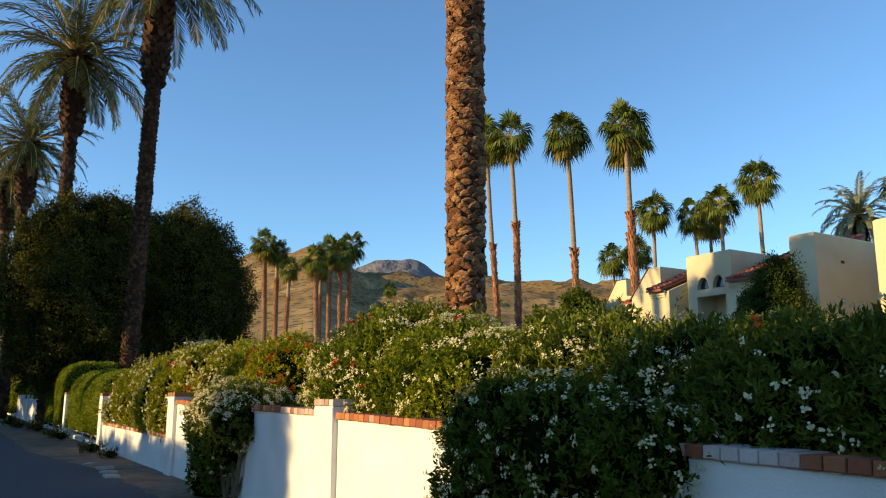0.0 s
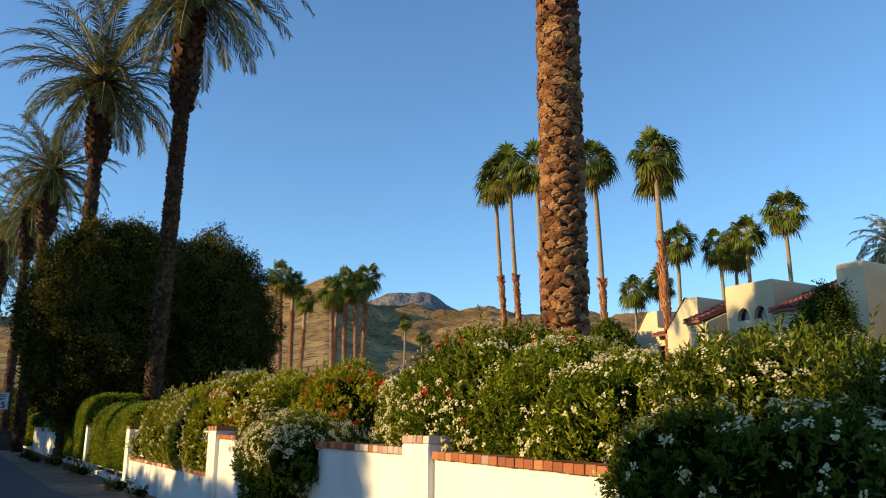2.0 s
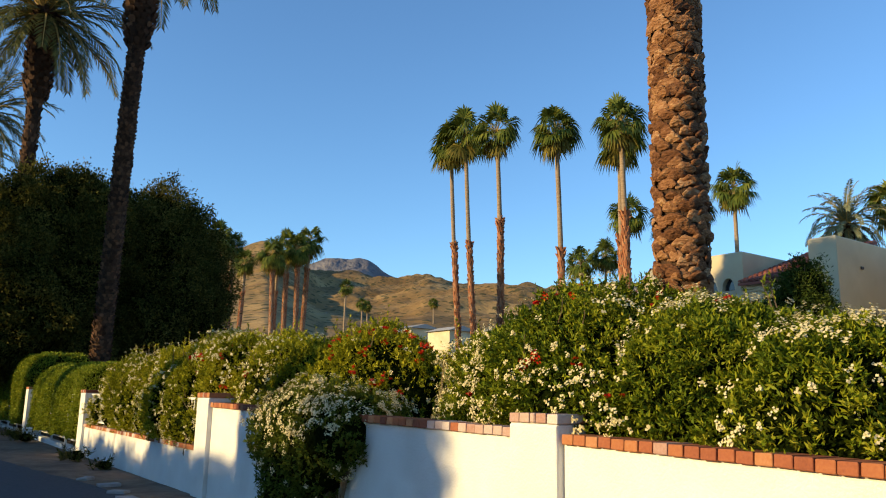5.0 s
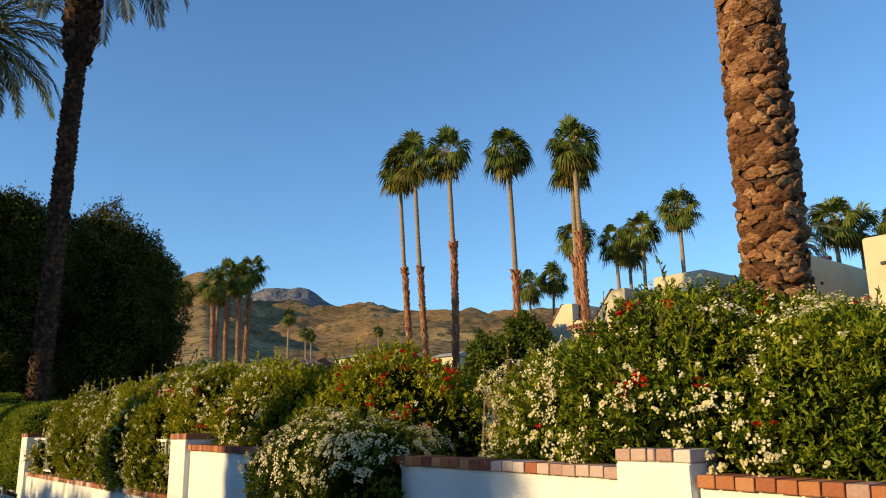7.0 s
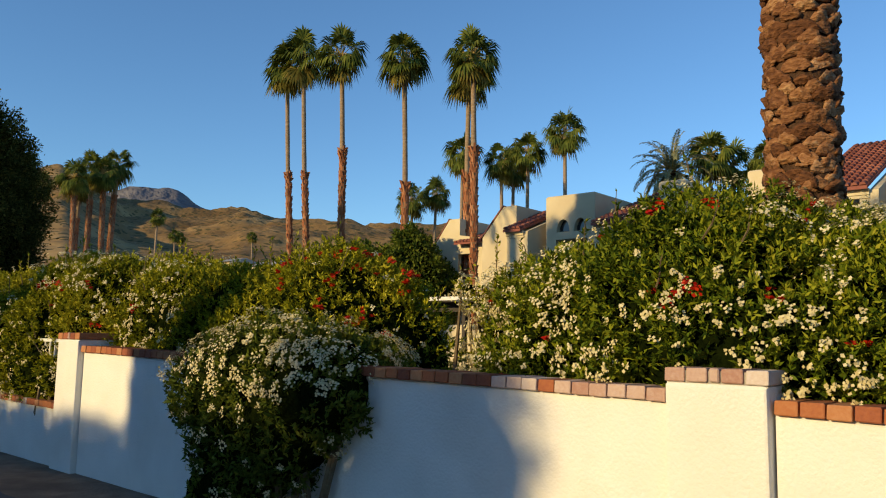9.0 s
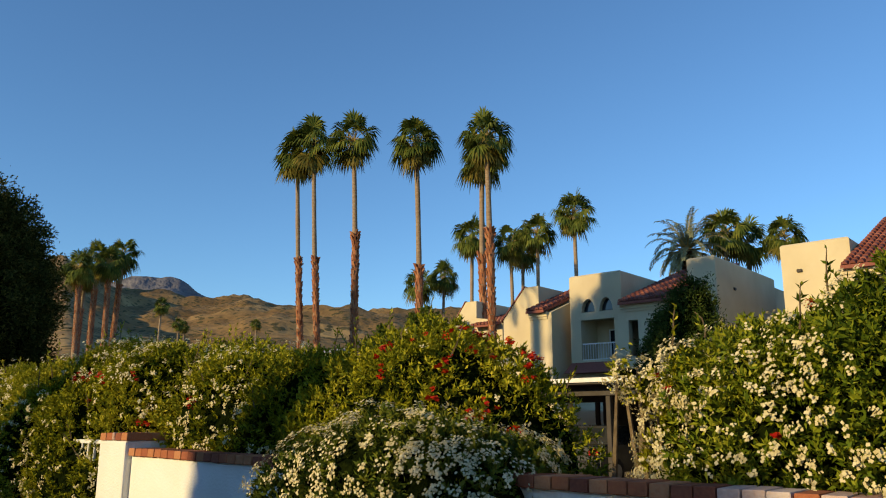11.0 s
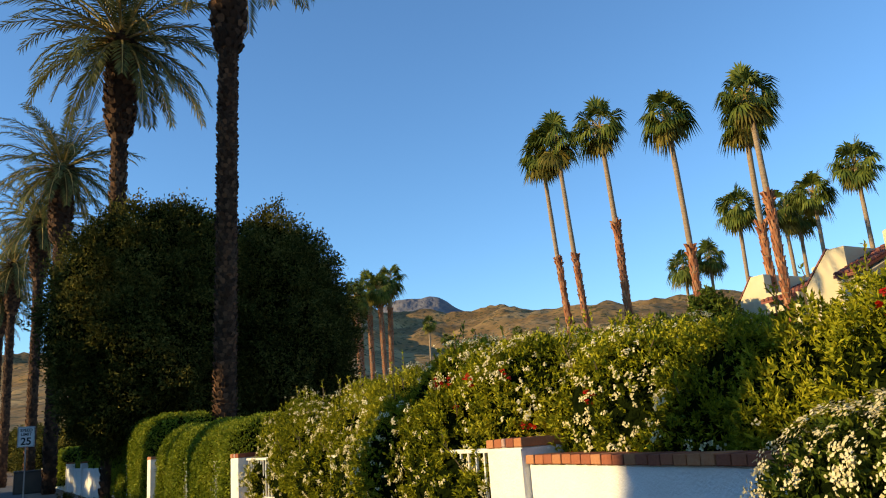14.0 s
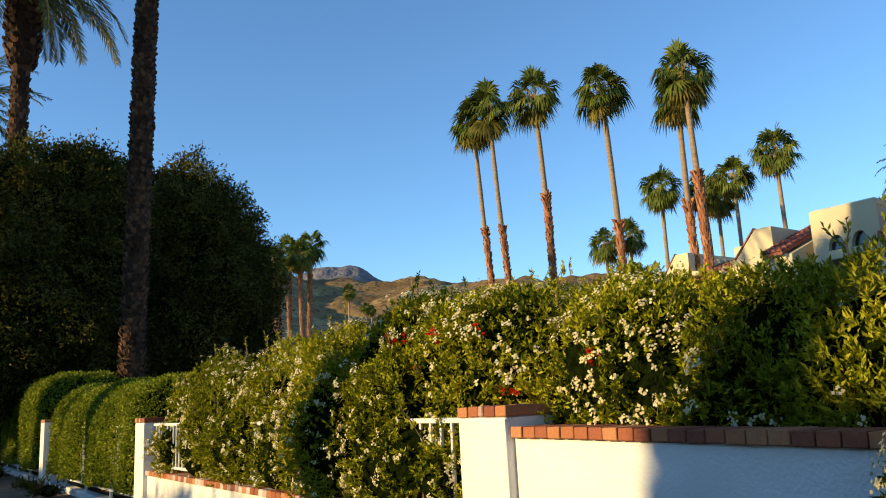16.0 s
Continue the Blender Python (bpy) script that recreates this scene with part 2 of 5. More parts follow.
def hill_mat():
    m, n, l, b = base_mat("desert_hillside", 0.95, 0.1)
    geo = n.new("ShaderNodeNewGeometry")
    t = n.new("ShaderNodeTexNoise")
    t.inputs["Scale"].default_value, t.inputs["Detail"].default_value = 0.02, 9
    v = n.new("ShaderNodeTexVoronoi")
    v.inputs["Scale"].default_value = 0.22
    t2 = n.new("ShaderNodeTexNoise")
    t2.inputs["Scale"].default_value, t2.inputs["Detail"].default_value = 0.12, 6
    for k in (t, v, t2):
        l.new(geo.outputs["Position"], k.inputs["Vector"])
    r = ramp_node(n, [(0.3, (0.15, 0.088, 0.034)), (0.5, (0.25, 0.155, 0.062)), (0.7, (0.37, 0.25, 0.11))])
    l.new(t.outputs["Fac"], r.inputs["Fac"])
    sub = n.new("ShaderNodeMath")
    sub.operation = "MULTIPLY_ADD"
    sub.inputs[1].default_value, sub.inputs[2].default_value = 0.78, -0.04
    l.new(t2.outputs["Fac"], sub.inputs[0])
    lt = n.new("ShaderNodeMath")
    lt.operation = "LESS_THAN"
    l.new(v.outputs["Distance"], lt.inputs[0])
    l.new(sub.outputs[0], lt.inputs[1])
    ms = n.new("ShaderNodeMath")
    ms.operation = "MULTIPLY"
    ms.inputs[1].default_value = 0.8
    l.new(lt.outputs[0], ms.inputs[0])
    mx = n.new("ShaderNodeMix")
    mx.data_type = "RGBA"
    mx.inputs["B"].default_value = (0.055, 0.055, 0.022, 1)
    l.new(ms.outputs[0], mx.inputs["Factor"])
    l.new(r.outputs["Color"], mx.inputs["A"])
    l.new(mx.outputs["Result"], b.inputs["Base Color"])
    bp = n.new("ShaderNodeBump")
    bp.inputs["Strength"].default_value, bp.inputs["Distance"].default_value = 0.8, 3.0
    l.new(t2.outputs["Fac"], bp.inputs["Height"])
    l.new(bp.outputs["Normal"], b.inputs["Normal"])
    return m


M["hill"] = hill_mat()
M["mountain"] = surface("far_mountain_rock", [(0.3, (0.10, 0.105, 0.13)), (0.7, (0.21, 0.19, 0.19))], scale=0.012, detail=9, rough=0.95, bump=1.0, bump_scale=0.02, dist=30, spec=0.05)

# ---------------------------------------------------------------- mesh helpers


class Geo:
    """Gathers vertices and faces of one mesh."""

    def __init__(self):
        self.v, self.f = [], []

    def add(self, verts, faces):
        o = len(self.v)
        self.v += [tuple(p) for p in verts]
        self.f += [tuple(o + i for i in q) for q in faces]
        return self

    def box(self, a, b):
        (x0, y0, z0), (x1, y1, z1) = a, b
        return self.add([(x0, y0, z0), (x1, y0, z0), (x1, y1, z0), (x0, y1, z0), (x0, y0, z1), (x1, y0, z1), (x1, y1, z1), (x0, y1, z1)],
                        [(3, 2, 1, 0), (4, 5, 6, 7), (0, 1, 5, 4), (1, 2, 6, 5), (2, 3, 7, 6), (3, 0, 4, 7)])

    def tube(self, path, radii, sides=8, cap=True, wobble=0.0, rng=None):
        ring = []
        for i, p in enumerate(path):
            p = Vector(p)
            d = Vector(path[min(i + 1, len(path) - 1)]) - Vector(path[max(i - 1, 0)])
            d.normalize()
            u = d.cross(Vector((1, 0, 0)) if abs(d.x) < 0.8 else Vector((0, 1, 0))).normalized()
            w = d.cross(u)
            for k in range(sides):
                a = 2 * math.pi * k / sides
                r = radii[i] * (1 + (rng.uniform(-wobble, wobble) if rng else 0))
                ring.append(p + (u * math.cos(a) + w * math.sin(a)) * r)
        fs = []
        for i in range(len(path) - 1):
            for k in range(sides):
                k2 = (k + 1) % sides
                fs.append((i * sides + k, i * sides + k2, (i + 1) * sides + k2, (i + 1) * sides + k))
        if cap:
            fs.append(tuple(range(sides - 1, -1, -1)))
            fs.append(tuple((len(path) - 1) * sides + k for k in range(sides)))
        return self.add(ring, fs)

    def mesh(self, name, material, smooth=False):
        me = bpy.data.meshes.new(name)
        me.from_pydata(self.v, [], self.f)
        me.materials.append(material)
        if smooth:
            me.polygons.foreach_set("use_smooth", [True] * len(me.polygons))
        me.update()
        return me


def quads_mesh(name, v, material):
    """A mesh of loose quads from an array of n x 4 x 3 corners."""
    v = np.asarray(v, dtype=np.float32).reshape(-1, 3)
    n = len(v) // 4
    me = bpy.data.meshes.new(name)
    me.vertices.add(4 * n)
    me.loops.add(4 * n)
    me.polygons.add(n)
    me.vertices.foreach_set("co", v.ravel())
    me.loops.foreach_set("vertex_index", np.arange(4 * n, dtype=np.int32))
    me.polygons.foreach_set("loop_start", np.arange(n, dtype=np.int32) * 4)
    me.materials.append(material)
    me.update(calc_edges=True)
    me.validate()
    return me


def thing(name, label, category, at=(0, 0, 0), group="", kind=""):
    ob = new(name)
    ob.location = at
    ob.empty_display_size = 0.2
    return tagged(ob, label, category, group, kind)


def put(name, me, parent=None, label="", at=None, rot=None):
    ob = new(name, me)
    if parent is not None:
        ob.parent = parent
    if at is not None:
        ob.location = at
    if rot is not None:
        ob.rotation_euler = rot
    if label:
        ob["label"] = label
    return ob


def bevelled_box(name, size, bevel, material, segments=1, rough=0.0, seed=0):
    bm = bmesh.new()
    bmesh.ops.create_cube(bm, size=1)
    for v in bm.verts:
        v.co = Vector((v.co.x * size[0], v.co.y * size[1], v.co.z * size[2]))
    bmesh.ops.bevel(bm, geom=bm.edges[:], offset=bevel, segments=segments, affect="EDGES", profile=0.6)
    if rough:
        rg = random.Random(seed)
        for v in bm.verts:
            v.co += Vector([rg.uniform(-rough, rough) for _ in range(3)])
    me = bpy.data.meshes.new(name)
    bm.to_mesh(me)
    bm.free()
    me.materials.append(material)
    return me


def rnd_dirs(rng, n):
    d = rng.normal(size=(n, 3))
    return d / np.linalg.norm(d, axis=1, keepdims=True)


def unit(a):
    return a / np.maximum(np.linalg.norm(a, axis=-1, keepdims=True), 1e-9)


def leaf_quads(rng, p, d, length, width, fold=0.25):
    """Folded diamond leaves at p, pointing along d."""
    n = len(p)
    side = unit(np.cross(d, rnd_dirs(rng, n)))
    up = np.cross(side, d)
    ln = (length * rng.uniform(0.65, 1.3, (n, 1)))
    wd = (width * rng.uniform(0.7, 1.25, (n, 1)))
    mid = p + d * ln * 0.45 + up * wd * fold
    tip = p + d * ln - up * wd * 0.3
    return np.stack([p, mid - side * wd * 0.5, tip, mid + side * wd * 0.5], axis=1)


def sprig_leaves(rng, p, n, length, depth, share=0.72, each=11):
    """Most leaves stand in rosettes round the tips of shoots, the rest fill in behind them."""
    k = max(1, int(len(p) * share / each))
    pick = rng.choice(len(p), k, replace=False)
    axis = unit(n[pick] * 0.7 + rnd_dirs(rng, k) * 0.5 + np.array((0, 0, 0.45)))
    tip = p[pick] - n[pick] * (rng.random((k, 1)) ** 1.5 * depth * 0.7) + axis * length * 0.35
    axis_all = np.repeat(axis, each, axis=0)
    down = rng.random((k * each, 1)) ** 0.8
    spread = unit(rnd_dirs(rng, k * each) + axis_all * (0.9 - 0.7 * down))
    r1 = np.repeat(tip, each, axis=0) - axis_all * down * length * 1.5
    d1 = unit(axis_all * 0.45 + spread * 0.85)
    rest = rng.choice(len(p), len(p) - k * each, replace=False)
    r2 = p[rest] - n[rest] * (0.25 * depth + rng.random((len(rest), 1)) * depth)
    d2 = unit(n[rest] * 0.5 + rnd_dirs(rng, len(rest)) * 0.9 + np.array((0, 0, 0.2)))
    return np.concatenate((r1, r2)), np.concatenate((d1, d2))


def lump(p, s=1.0):
    """A cheap smooth field over space in -1..1, for uneven outlines."""
    x, y, z = p[:, 0] * s, p[:, 1] * s, p[:, 2] * s
    return (np.sin(2.3 * x + 1.1 * y + 0.4) * np.sin(1.9 * y - 1.3 * z + 1.7) + 0.6 * np.sin(5.1 * y + 2.2 * z) * np.sin(4.7 * z + 3.1 * x + 0.6)
            + 0.4 * np.sin(9.7 * y + 1.3) * np.sin(8.9 * z + 7.3 * x)) / 1.6


def blob_points(rng, blobs, per_m2, uneven=0.1, back=1.0, zmin=0.03, uneven_scale=1.0, ripple=0.0):
    """Points and outward directions over the joined outside of ellipsoids."""
    ps, ns = [], []
    for i, (cx, cy, cz, rx, ry, rz) in enumerate(blobs):
        r = np.array((rx, ry, rz))
        area = 4 * math.pi * (((rx * ry) ** 1.6 + (rx * rz) ** 1.6 + (ry * rz) ** 1.6) / 3) ** (1 / 1.6)
        n = int(area * per_m2)
        d = rnd_dirs(rng, n)
        nr = unit(d / r)
        p = np.array((cx, cy, cz)) + d * r
        p = p + nr * (lump(p + i * 3.7, uneven_scale)[:, None] * uneven * min(1.0, min(r)))
        fine = lump(p * 3.6 + 1.9, 1.0)
        p = p + nr * (fine[:, None] * ripple)
        keep = p[:, 2] > zmin
        if ripple:
            keep &= (fine > -0.2) | (rng.random(n) < 0.35)
        keep &= (nr[:, 0] < 0.45) | (rng.random(n) < back)
        for j, (ax, ay, az, bx, by, bz) in enumerate(blobs):
            if j != i:
                q = (p - np.array((ax, ay, az))) / np.array((bx, by, bz))
                keep &= (q * q).sum(axis=1) > 0.86
        ps.append(p[keep])
        ns.append(nr[keep])
    return np.concatenate(ps), np.concatenate(ns)


# added solid core, its dark colour standing in for shade behind the leaves
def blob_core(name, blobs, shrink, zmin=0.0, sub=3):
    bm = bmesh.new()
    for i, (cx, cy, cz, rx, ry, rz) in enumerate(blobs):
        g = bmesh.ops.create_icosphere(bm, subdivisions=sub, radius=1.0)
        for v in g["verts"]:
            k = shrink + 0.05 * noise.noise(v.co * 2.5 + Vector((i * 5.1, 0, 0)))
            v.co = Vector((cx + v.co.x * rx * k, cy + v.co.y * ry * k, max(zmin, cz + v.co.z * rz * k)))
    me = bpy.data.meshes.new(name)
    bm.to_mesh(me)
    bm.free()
    me.materials.append(M["core_shade"])
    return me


def flower_heads(rng, p, n, petals, size, spread):
    """Heads of small petals at p, opening along n."""
    k = len(p)
    nn = np.repeat(n, petals, axis=0)
    t = rnd_dirs(rng, k * petals)
    t = unit(t - nn * (t * nn).sum(axis=1, keepdims=True))
    wide = np.repeat(rng.uniform(0.55, 1.35, (k, 1)), petals, axis=0)
    c = np.repeat(p, petals, axis=0) + t * rng.random((k * petals, 1)) ** 0.6 * spread * wide + nn * rng.uniform(0.0, 0.035, (k * petals, 1))
    tilt = unit(nn + rnd_dirs(rng, k * petals) * 0.45)
    a = unit(np.cross(tilt, t))
    e = np.cross(a, tilt)
    s = size * rng.uniform(0.7, 1.2, (k * petals, 1)) * 0.5
    return np.stack([c - a * s, c - e * s, c + a * s, c + e * s], axis=1)


RED = [quads_mesh("red_flower", flower_heads(np.random.default_rng(90 + k), np.zeros((1, 3)), unit(np.array([[-0.7, 0.0, 0.7]])), 14, 0.028, 0.036), M["petal_red"]) for k in range(4)]


def bush(name, label, category, blobs, leaf, per_m2=2600, size=(0.075, 0.022), white=0.0, red=0, white_below=None, seed=1, uneven=0.12, shoots=0, back=0.28, group="", white_patch=0.1, red_at=None, core=0.82, depth=0.22, red_spread=0.4, behind=None, white_fade=None, ripple=0.07, petals=9, head=0.026):
    rng = np.random.default_rng(seed)
    rg = random.Random(seed)
    base = np.mean([b[:2] for b in blobs], axis=0)
    ob = thing(name, label, category, (float(base[0]), float(base[1]), 0), group)
    off = np.array((base[0], base[1], 0.0))
    p, n = blob_points(rng, blobs, per_m2, uneven, back, ripple=ripple)
    if behind is not None:
        ok = (p[:, 0] > 0.34) | (p[:, 2] > behind)
        p, n = p[ok], n[ok]
    root, d = sprig_leaves(rng, p, n, size[0], depth)
    root = root - off
    tagged(put("foliage", quads_mesh("foliage", leaf_quads(rng, root, d, *size), leaf), ob), kind="stuff")
    local = [(b[0] - base[0], b[1] - base[1], *b[2:]) for b in blobs]
    put("inner_foliage", blob_core("inner_foliage", local, core), ob)
    g = Geo()
    for b in local:
        for _ in range(4):
            a = rg.uniform(0, 6.28)
            top = Vector((b[0] + math.cos(a) * b[3] * 0.6, b[1] + math.sin(a) * b[4] * 0.6, b[2] + b[5] * 0.5))
            foot = Vector((b[0] * 0.9, b[1] * 0.9, 0.0))
            g.tube([foot, foot.lerp(top, 0.5) + Vector((rg.uniform(-.1, .1), rg.uniform(-.1, .1), 0)), top], [0.03, 0.022, 0.008], 5)
    tagged(put("branchwork", g.mesh("branchwork", M["stem"]), ob), kind="stuff")
    if white:
        sel = rng.random(len(p)) < 2.0 * white * np.clip(0.35 + 2.2 * (lump(p * 1.7 + 4.0) + white_patch), 0.02, 2.5)
        if white_fade is not None:
            sel &= rng.random(len(p)) < 0.12 + 0.88 * np.clip((p[:, 2] - white_fade) / 0.35, 0, 1)
        if white_below is not None:
            sel &= p[:, 2] < white_below
        tagged(put("white_blossom", quads_mesh("white_blossom", flower_heads(rng, p[sel] - off + n[sel] * 0.025, n[sel], petals, 0.0185, head), M["petal"]), ob, "small white flower heads"), kind="stuff")
    if red:
        ok = np.flatnonzero(n[:, 0] < 0.1)
        if red_at is not None:
            dd = np.min([np.linalg.norm(p[ok][:, 1:] - np.array(c), axis=1) for c in red_at], axis=0)
            ok = ok[dd < red_spread]
        seeds = rng.choice(ok, max(1, min(red, len(ok)) // 2), replace=False)
        pick = []
        for i in seeds:
            close = ok[np.linalg.norm(p[ok] - p[i], axis=1) < 0.085]
            pick += [i, *rng.choice(close, min(len(close), int(rng.integers(0, 3))), replace=False)]
        for i in pick:
            put("red_flower", RED[i % 4], ob, at=tuple(p[i] - off + n[i] * 0.02), rot=(0, 0, rg.uniform(0, 6.28))).scale = (0.85, 0.85, rg.uniform(0.6, 0.9))
    if shoots:
        g, lv, ld = Geo(), [], []
        top = np.flatnonzero((n[:, 2] > 0.55))
        for i in rng.choice(top, shoots):
            s = Vector(p[i] - off)
            dr = Vector(n[i]) * 0.5 + Vector((rg.uniform(-.5, .5), rg.uniform(-.5, .5), 1.0))
            dr.normalize()
            ln = rg.uniform(0.12, 0.32)
            pts = [s + dr * ln * k + Vector((0, rg.uniform(-.02, .02), -0.1 * k * k * ln)) for k in (0, 0.35, 0.7, 1.0)]
            g.tube(pts, [0.006, 0.005, 0.004, 0.002], 4)
            for k in range(14):
                q = pts[0].lerp(pts[-1], rg.uniform(0.2, 1.0))
                lv.append(q)
                ld.append(dr * 0.7 + Vector((rg.uniform(-1, 1), rg.uniform(-1, 1), rg.uniform(-.4, .6))) * 0.7)
        tagged(put("shoot_wood", g.mesh("shoot_wood", M["stem"]), ob), kind="stuff")
        tagged(put("shoot_foliage", quads_mesh("shoot_foliage", leaf_quads(rng, np.array(lv), unit(np.array(ld)), size[0], size[1]), leaf), ob), kind="stuff")
    return ob


def tree(name, label, x, y, blobs, leaf, per_m2=700, size=(0.16, 0.07), trunk=0.3, seed=3, uneven=0.25, core=0.88, category="tree", back=1.0, depth=0.5, zmin=0.3, sprigs=0):
    """A trunk with limbs and a leafy crown; blobs are relative to the trunk's foot."""
    rng, rg = np.random.default_rng(seed), random.Random(seed)
    ob = thing(name, label, category, (x, y, 0))
    g = Geo()
    hub = Vector((0, 0, max(0.6, min(b[2] for b in blobs) * 0.6)))
    g.tube([(0, 0, -0.1), (0.03, 0.02, hub.z * 0.5), hub], [trunk * 1.25, trunk, trunk * 0.85], 10, wobble=0.06, rng=rg)
    for b in blobs:
        end = Vector(b[:3]) + Vector((0, 0, b[5] * 0.4))
        mid = hub.lerp(end, 0.5) + Vector((rg.uniform(-.3, .3), rg.uniform(-.3, .3), 0.1))
        g.tube([hub, mid, end], [trunk * 0.6, trunk * 0.4, trunk * 0.12], 7)
        for _ in range(4):
            q = mid.lerp(end, rg.uniform(0.2, 1))
            dv = Vector((rg.uniform(-1, 1) * b[3], rg.uniform(-1, 1) * b[4], rg.uniform(-.2, .9) * b[5])) * 0.8
            g.tube([q, q + dv * 0.6, q + dv], [trunk * 0.2, trunk * 0.12, trunk * 0.04], 5)
    put("trunk", g.mesh("trunk", M["bark"], True), ob)
    p, n = blob_points(rng, blobs, per_m2, uneven, back, zmin=zmin, uneven_scale=0.9)
    tuft = rng.random(len(p)) < 0.10
    out = np.where(tuft[:, None], -rng.random((len(p), 1)) * 0.12, rng.random((len(p), 1)) ** 1.5 * depth)
    d = unit(n * 0.4 + rnd_dirs(rng, len(p)) * 0.9 + np.array((0, 0, 0.1)))
    put("crown", quads_mesh("crown", leaf_quads(rng, p - n * out, d, *size), leaf), ob)
    if sprigs:
        pick = rng.choice(len(p), sprigs)
        m = 46
        reach = rng.uniform(0.08, 0.42, (sprigs, 1))
        d0 = unit(n[pick] + rnd_dirs(rng, sprigs) * 0.5 + np.array((0, 0, 0.25)))
        s = np.repeat(p[pick], m, axis=0) + np.repeat(d0 * reach, m, axis=0) * rng.random((sprigs * m, 1)) + rng.normal(scale=0.13, size=(sprigs * m, 3))
        d = unit(np.repeat(d0, m, axis=0) + rnd_dirs(rng, sprigs * m))
        tagged(put("outer_foliage", quads_mesh("outer_foliage", leaf_quads(rng, s, d, *size), leaf), ob), kind="stuff")
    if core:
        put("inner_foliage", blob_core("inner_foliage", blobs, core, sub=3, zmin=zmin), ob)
    return ob


# ---------------------------------------------------------------- palms


def fan_crown(seed, radius=1.85, fans=32):
    """Separate pleated fans on stalks, the upper ones upright, the lower ones arching down, with a few dry ones below."""
    rng = np.random.default_rng(seed)
    green, dead, stalk = [], [], Geo()
    for i in range(fans):
        t = (i + 0.5) / fans
        el = math.radians(82 - 140 * t ** 0.85 + rng.uniform(-12, 12))
        az = i * 2.39996 + rng.uniform(-0.35, 0.35)
        out = np.array((math.cos(az) * math.cos(el), math.sin(az) * math.cos(el), math.sin(el)))
        sl = radius * rng.uniform(0.36, 0.62) * (1.0 - 0.25 * max(0.0, t - 0.6))
        hub = out * sl + np.array((0, 0, -0.16 * sl))
        stalk.tube([(0, 0, -0.1), tuple(out * sl * 0.5), tuple(hub)], [0.035, 0.025, 0.018], 4, cap=False)
        fold = out + np.array((0, 0, -rng.uniform(0.0, 0.42)))
        fold = fold / np.linalg.norm(fold)
        side = unit(np.cross(fold, np.array((0.0, 0, 1.0))) + 1e-6)
        roll = rng.uniform(-0.6, 0.6)
        up = np.cross(side, fold)
        side, up = side * math.cos(roll) + up * math.sin(roll), up * math.cos(roll) - side * math.sin(roll)
        blade = radius * rng.uniform(0.46, 0.62)
        segs = 17
        bucket = dead if t > 0.84 + rng.uniform(-.05, .05) else green
        droop = 0.12 + 0.5 * max(0.0, math.cos(el)) * rng.uniform(0.5, 1.2)
        for k in range(segs):
            a = math.radians(-100 + 200 * k / (segs - 1))
            d = fold * math.cos(a) + side * math.sin(a) - up * 0.22 * abs(math.sin(a))
            ln = blade * (1.0 - 0.2 * abs(a) / 1.9) * rng.uniform(0.85, 1.12)
            wv = unit(np.cross(d, up)) * 0.040 * radius
            m = hub + d * ln * 0.58 + up * (0.02 if k % 2 else -0.02) * radius
            tip = hub + d * ln + np.array((0, 0, -ln * droop))
            bucket.append([hub, m - wv, tip, m + wv])
    return quads_mesh("crown", green, M["fan_leaf"]), quads_mesh("dry_leaves", dead, M["fan_dead"]), stalk.mesh("stalks", M["date_stalk"])


FAN = [fan_crown(s) for s in (5, 6, 7, 8)]


def fan_trunk(height, skirt, seed, r=0.2, reach=(0, 0)):
    """Trunk from the foot to the crown, and its lower part clad in old leaf bases."""
    rg = random.Random(seed)
    lean = (rg.uniform(-.15, .15), rg.uniform(-.15, .15))
    n = 26
    g = Geo()
    pts = [(lean[0] * math.sin(math.pi * k / n) + reach[0] * (k / n) ** 1.15, lean[1] * math.sin(math.pi * k / n) + reach[1] * (k / n) ** 1.15, height * k / n) for k in range(n + 1)]
    g.tube(pts, [r * (1.25 - 0.35 * k / n) * rg.uniform(0.95, 1.05) for k in range(n + 1)], 10)
    s = Geo()
    if skirt:
        rows = max(4, int(skirt / 0.32))
        for j in range(rows):
            z = skirt * j / rows
            i = min(n - 1, int(z / height * n))
            c = Vector(pts[i])
            for k in range(9):
                a = (k + 0.5 * (j % 2)) * 2 * math.pi / 9 + rg.uniform(-.15, .15)
                o = Vector((math.cos(a), math.sin(a), 0))
                t = Vector((-o.y, o.x, 0))
                rr = r * 1.15
                h, w, q = rg.uniform(0.25, 0.55), rg.uniform(0.06, 0.11), rg.uniform(0.03, 0.12) + (0.12 if j >= rows - 2 else 0)
                b = Vector((c.x, c.y, z)) + o * rr
                s.add([b - t * w, b + t * w, b + t * w * 0.6 + o * q + Vector((0, 0, h)), b - t * w * 0.6 + o * q + Vector((0, 0, h)), b - o * 0.08 + Vector((0, 0, h * 0.9)), b + o * 0.03],
                      [(0, 1, 2, 3), (3, 2, 4), (0, 3, 4), (1, 4, 2), (0, 5, 1)])
    return g.mesh("trunk", M["palm_trunk"], True), (s.mesh("old_leaf_bases", M["skirt"]) if skirt else None)


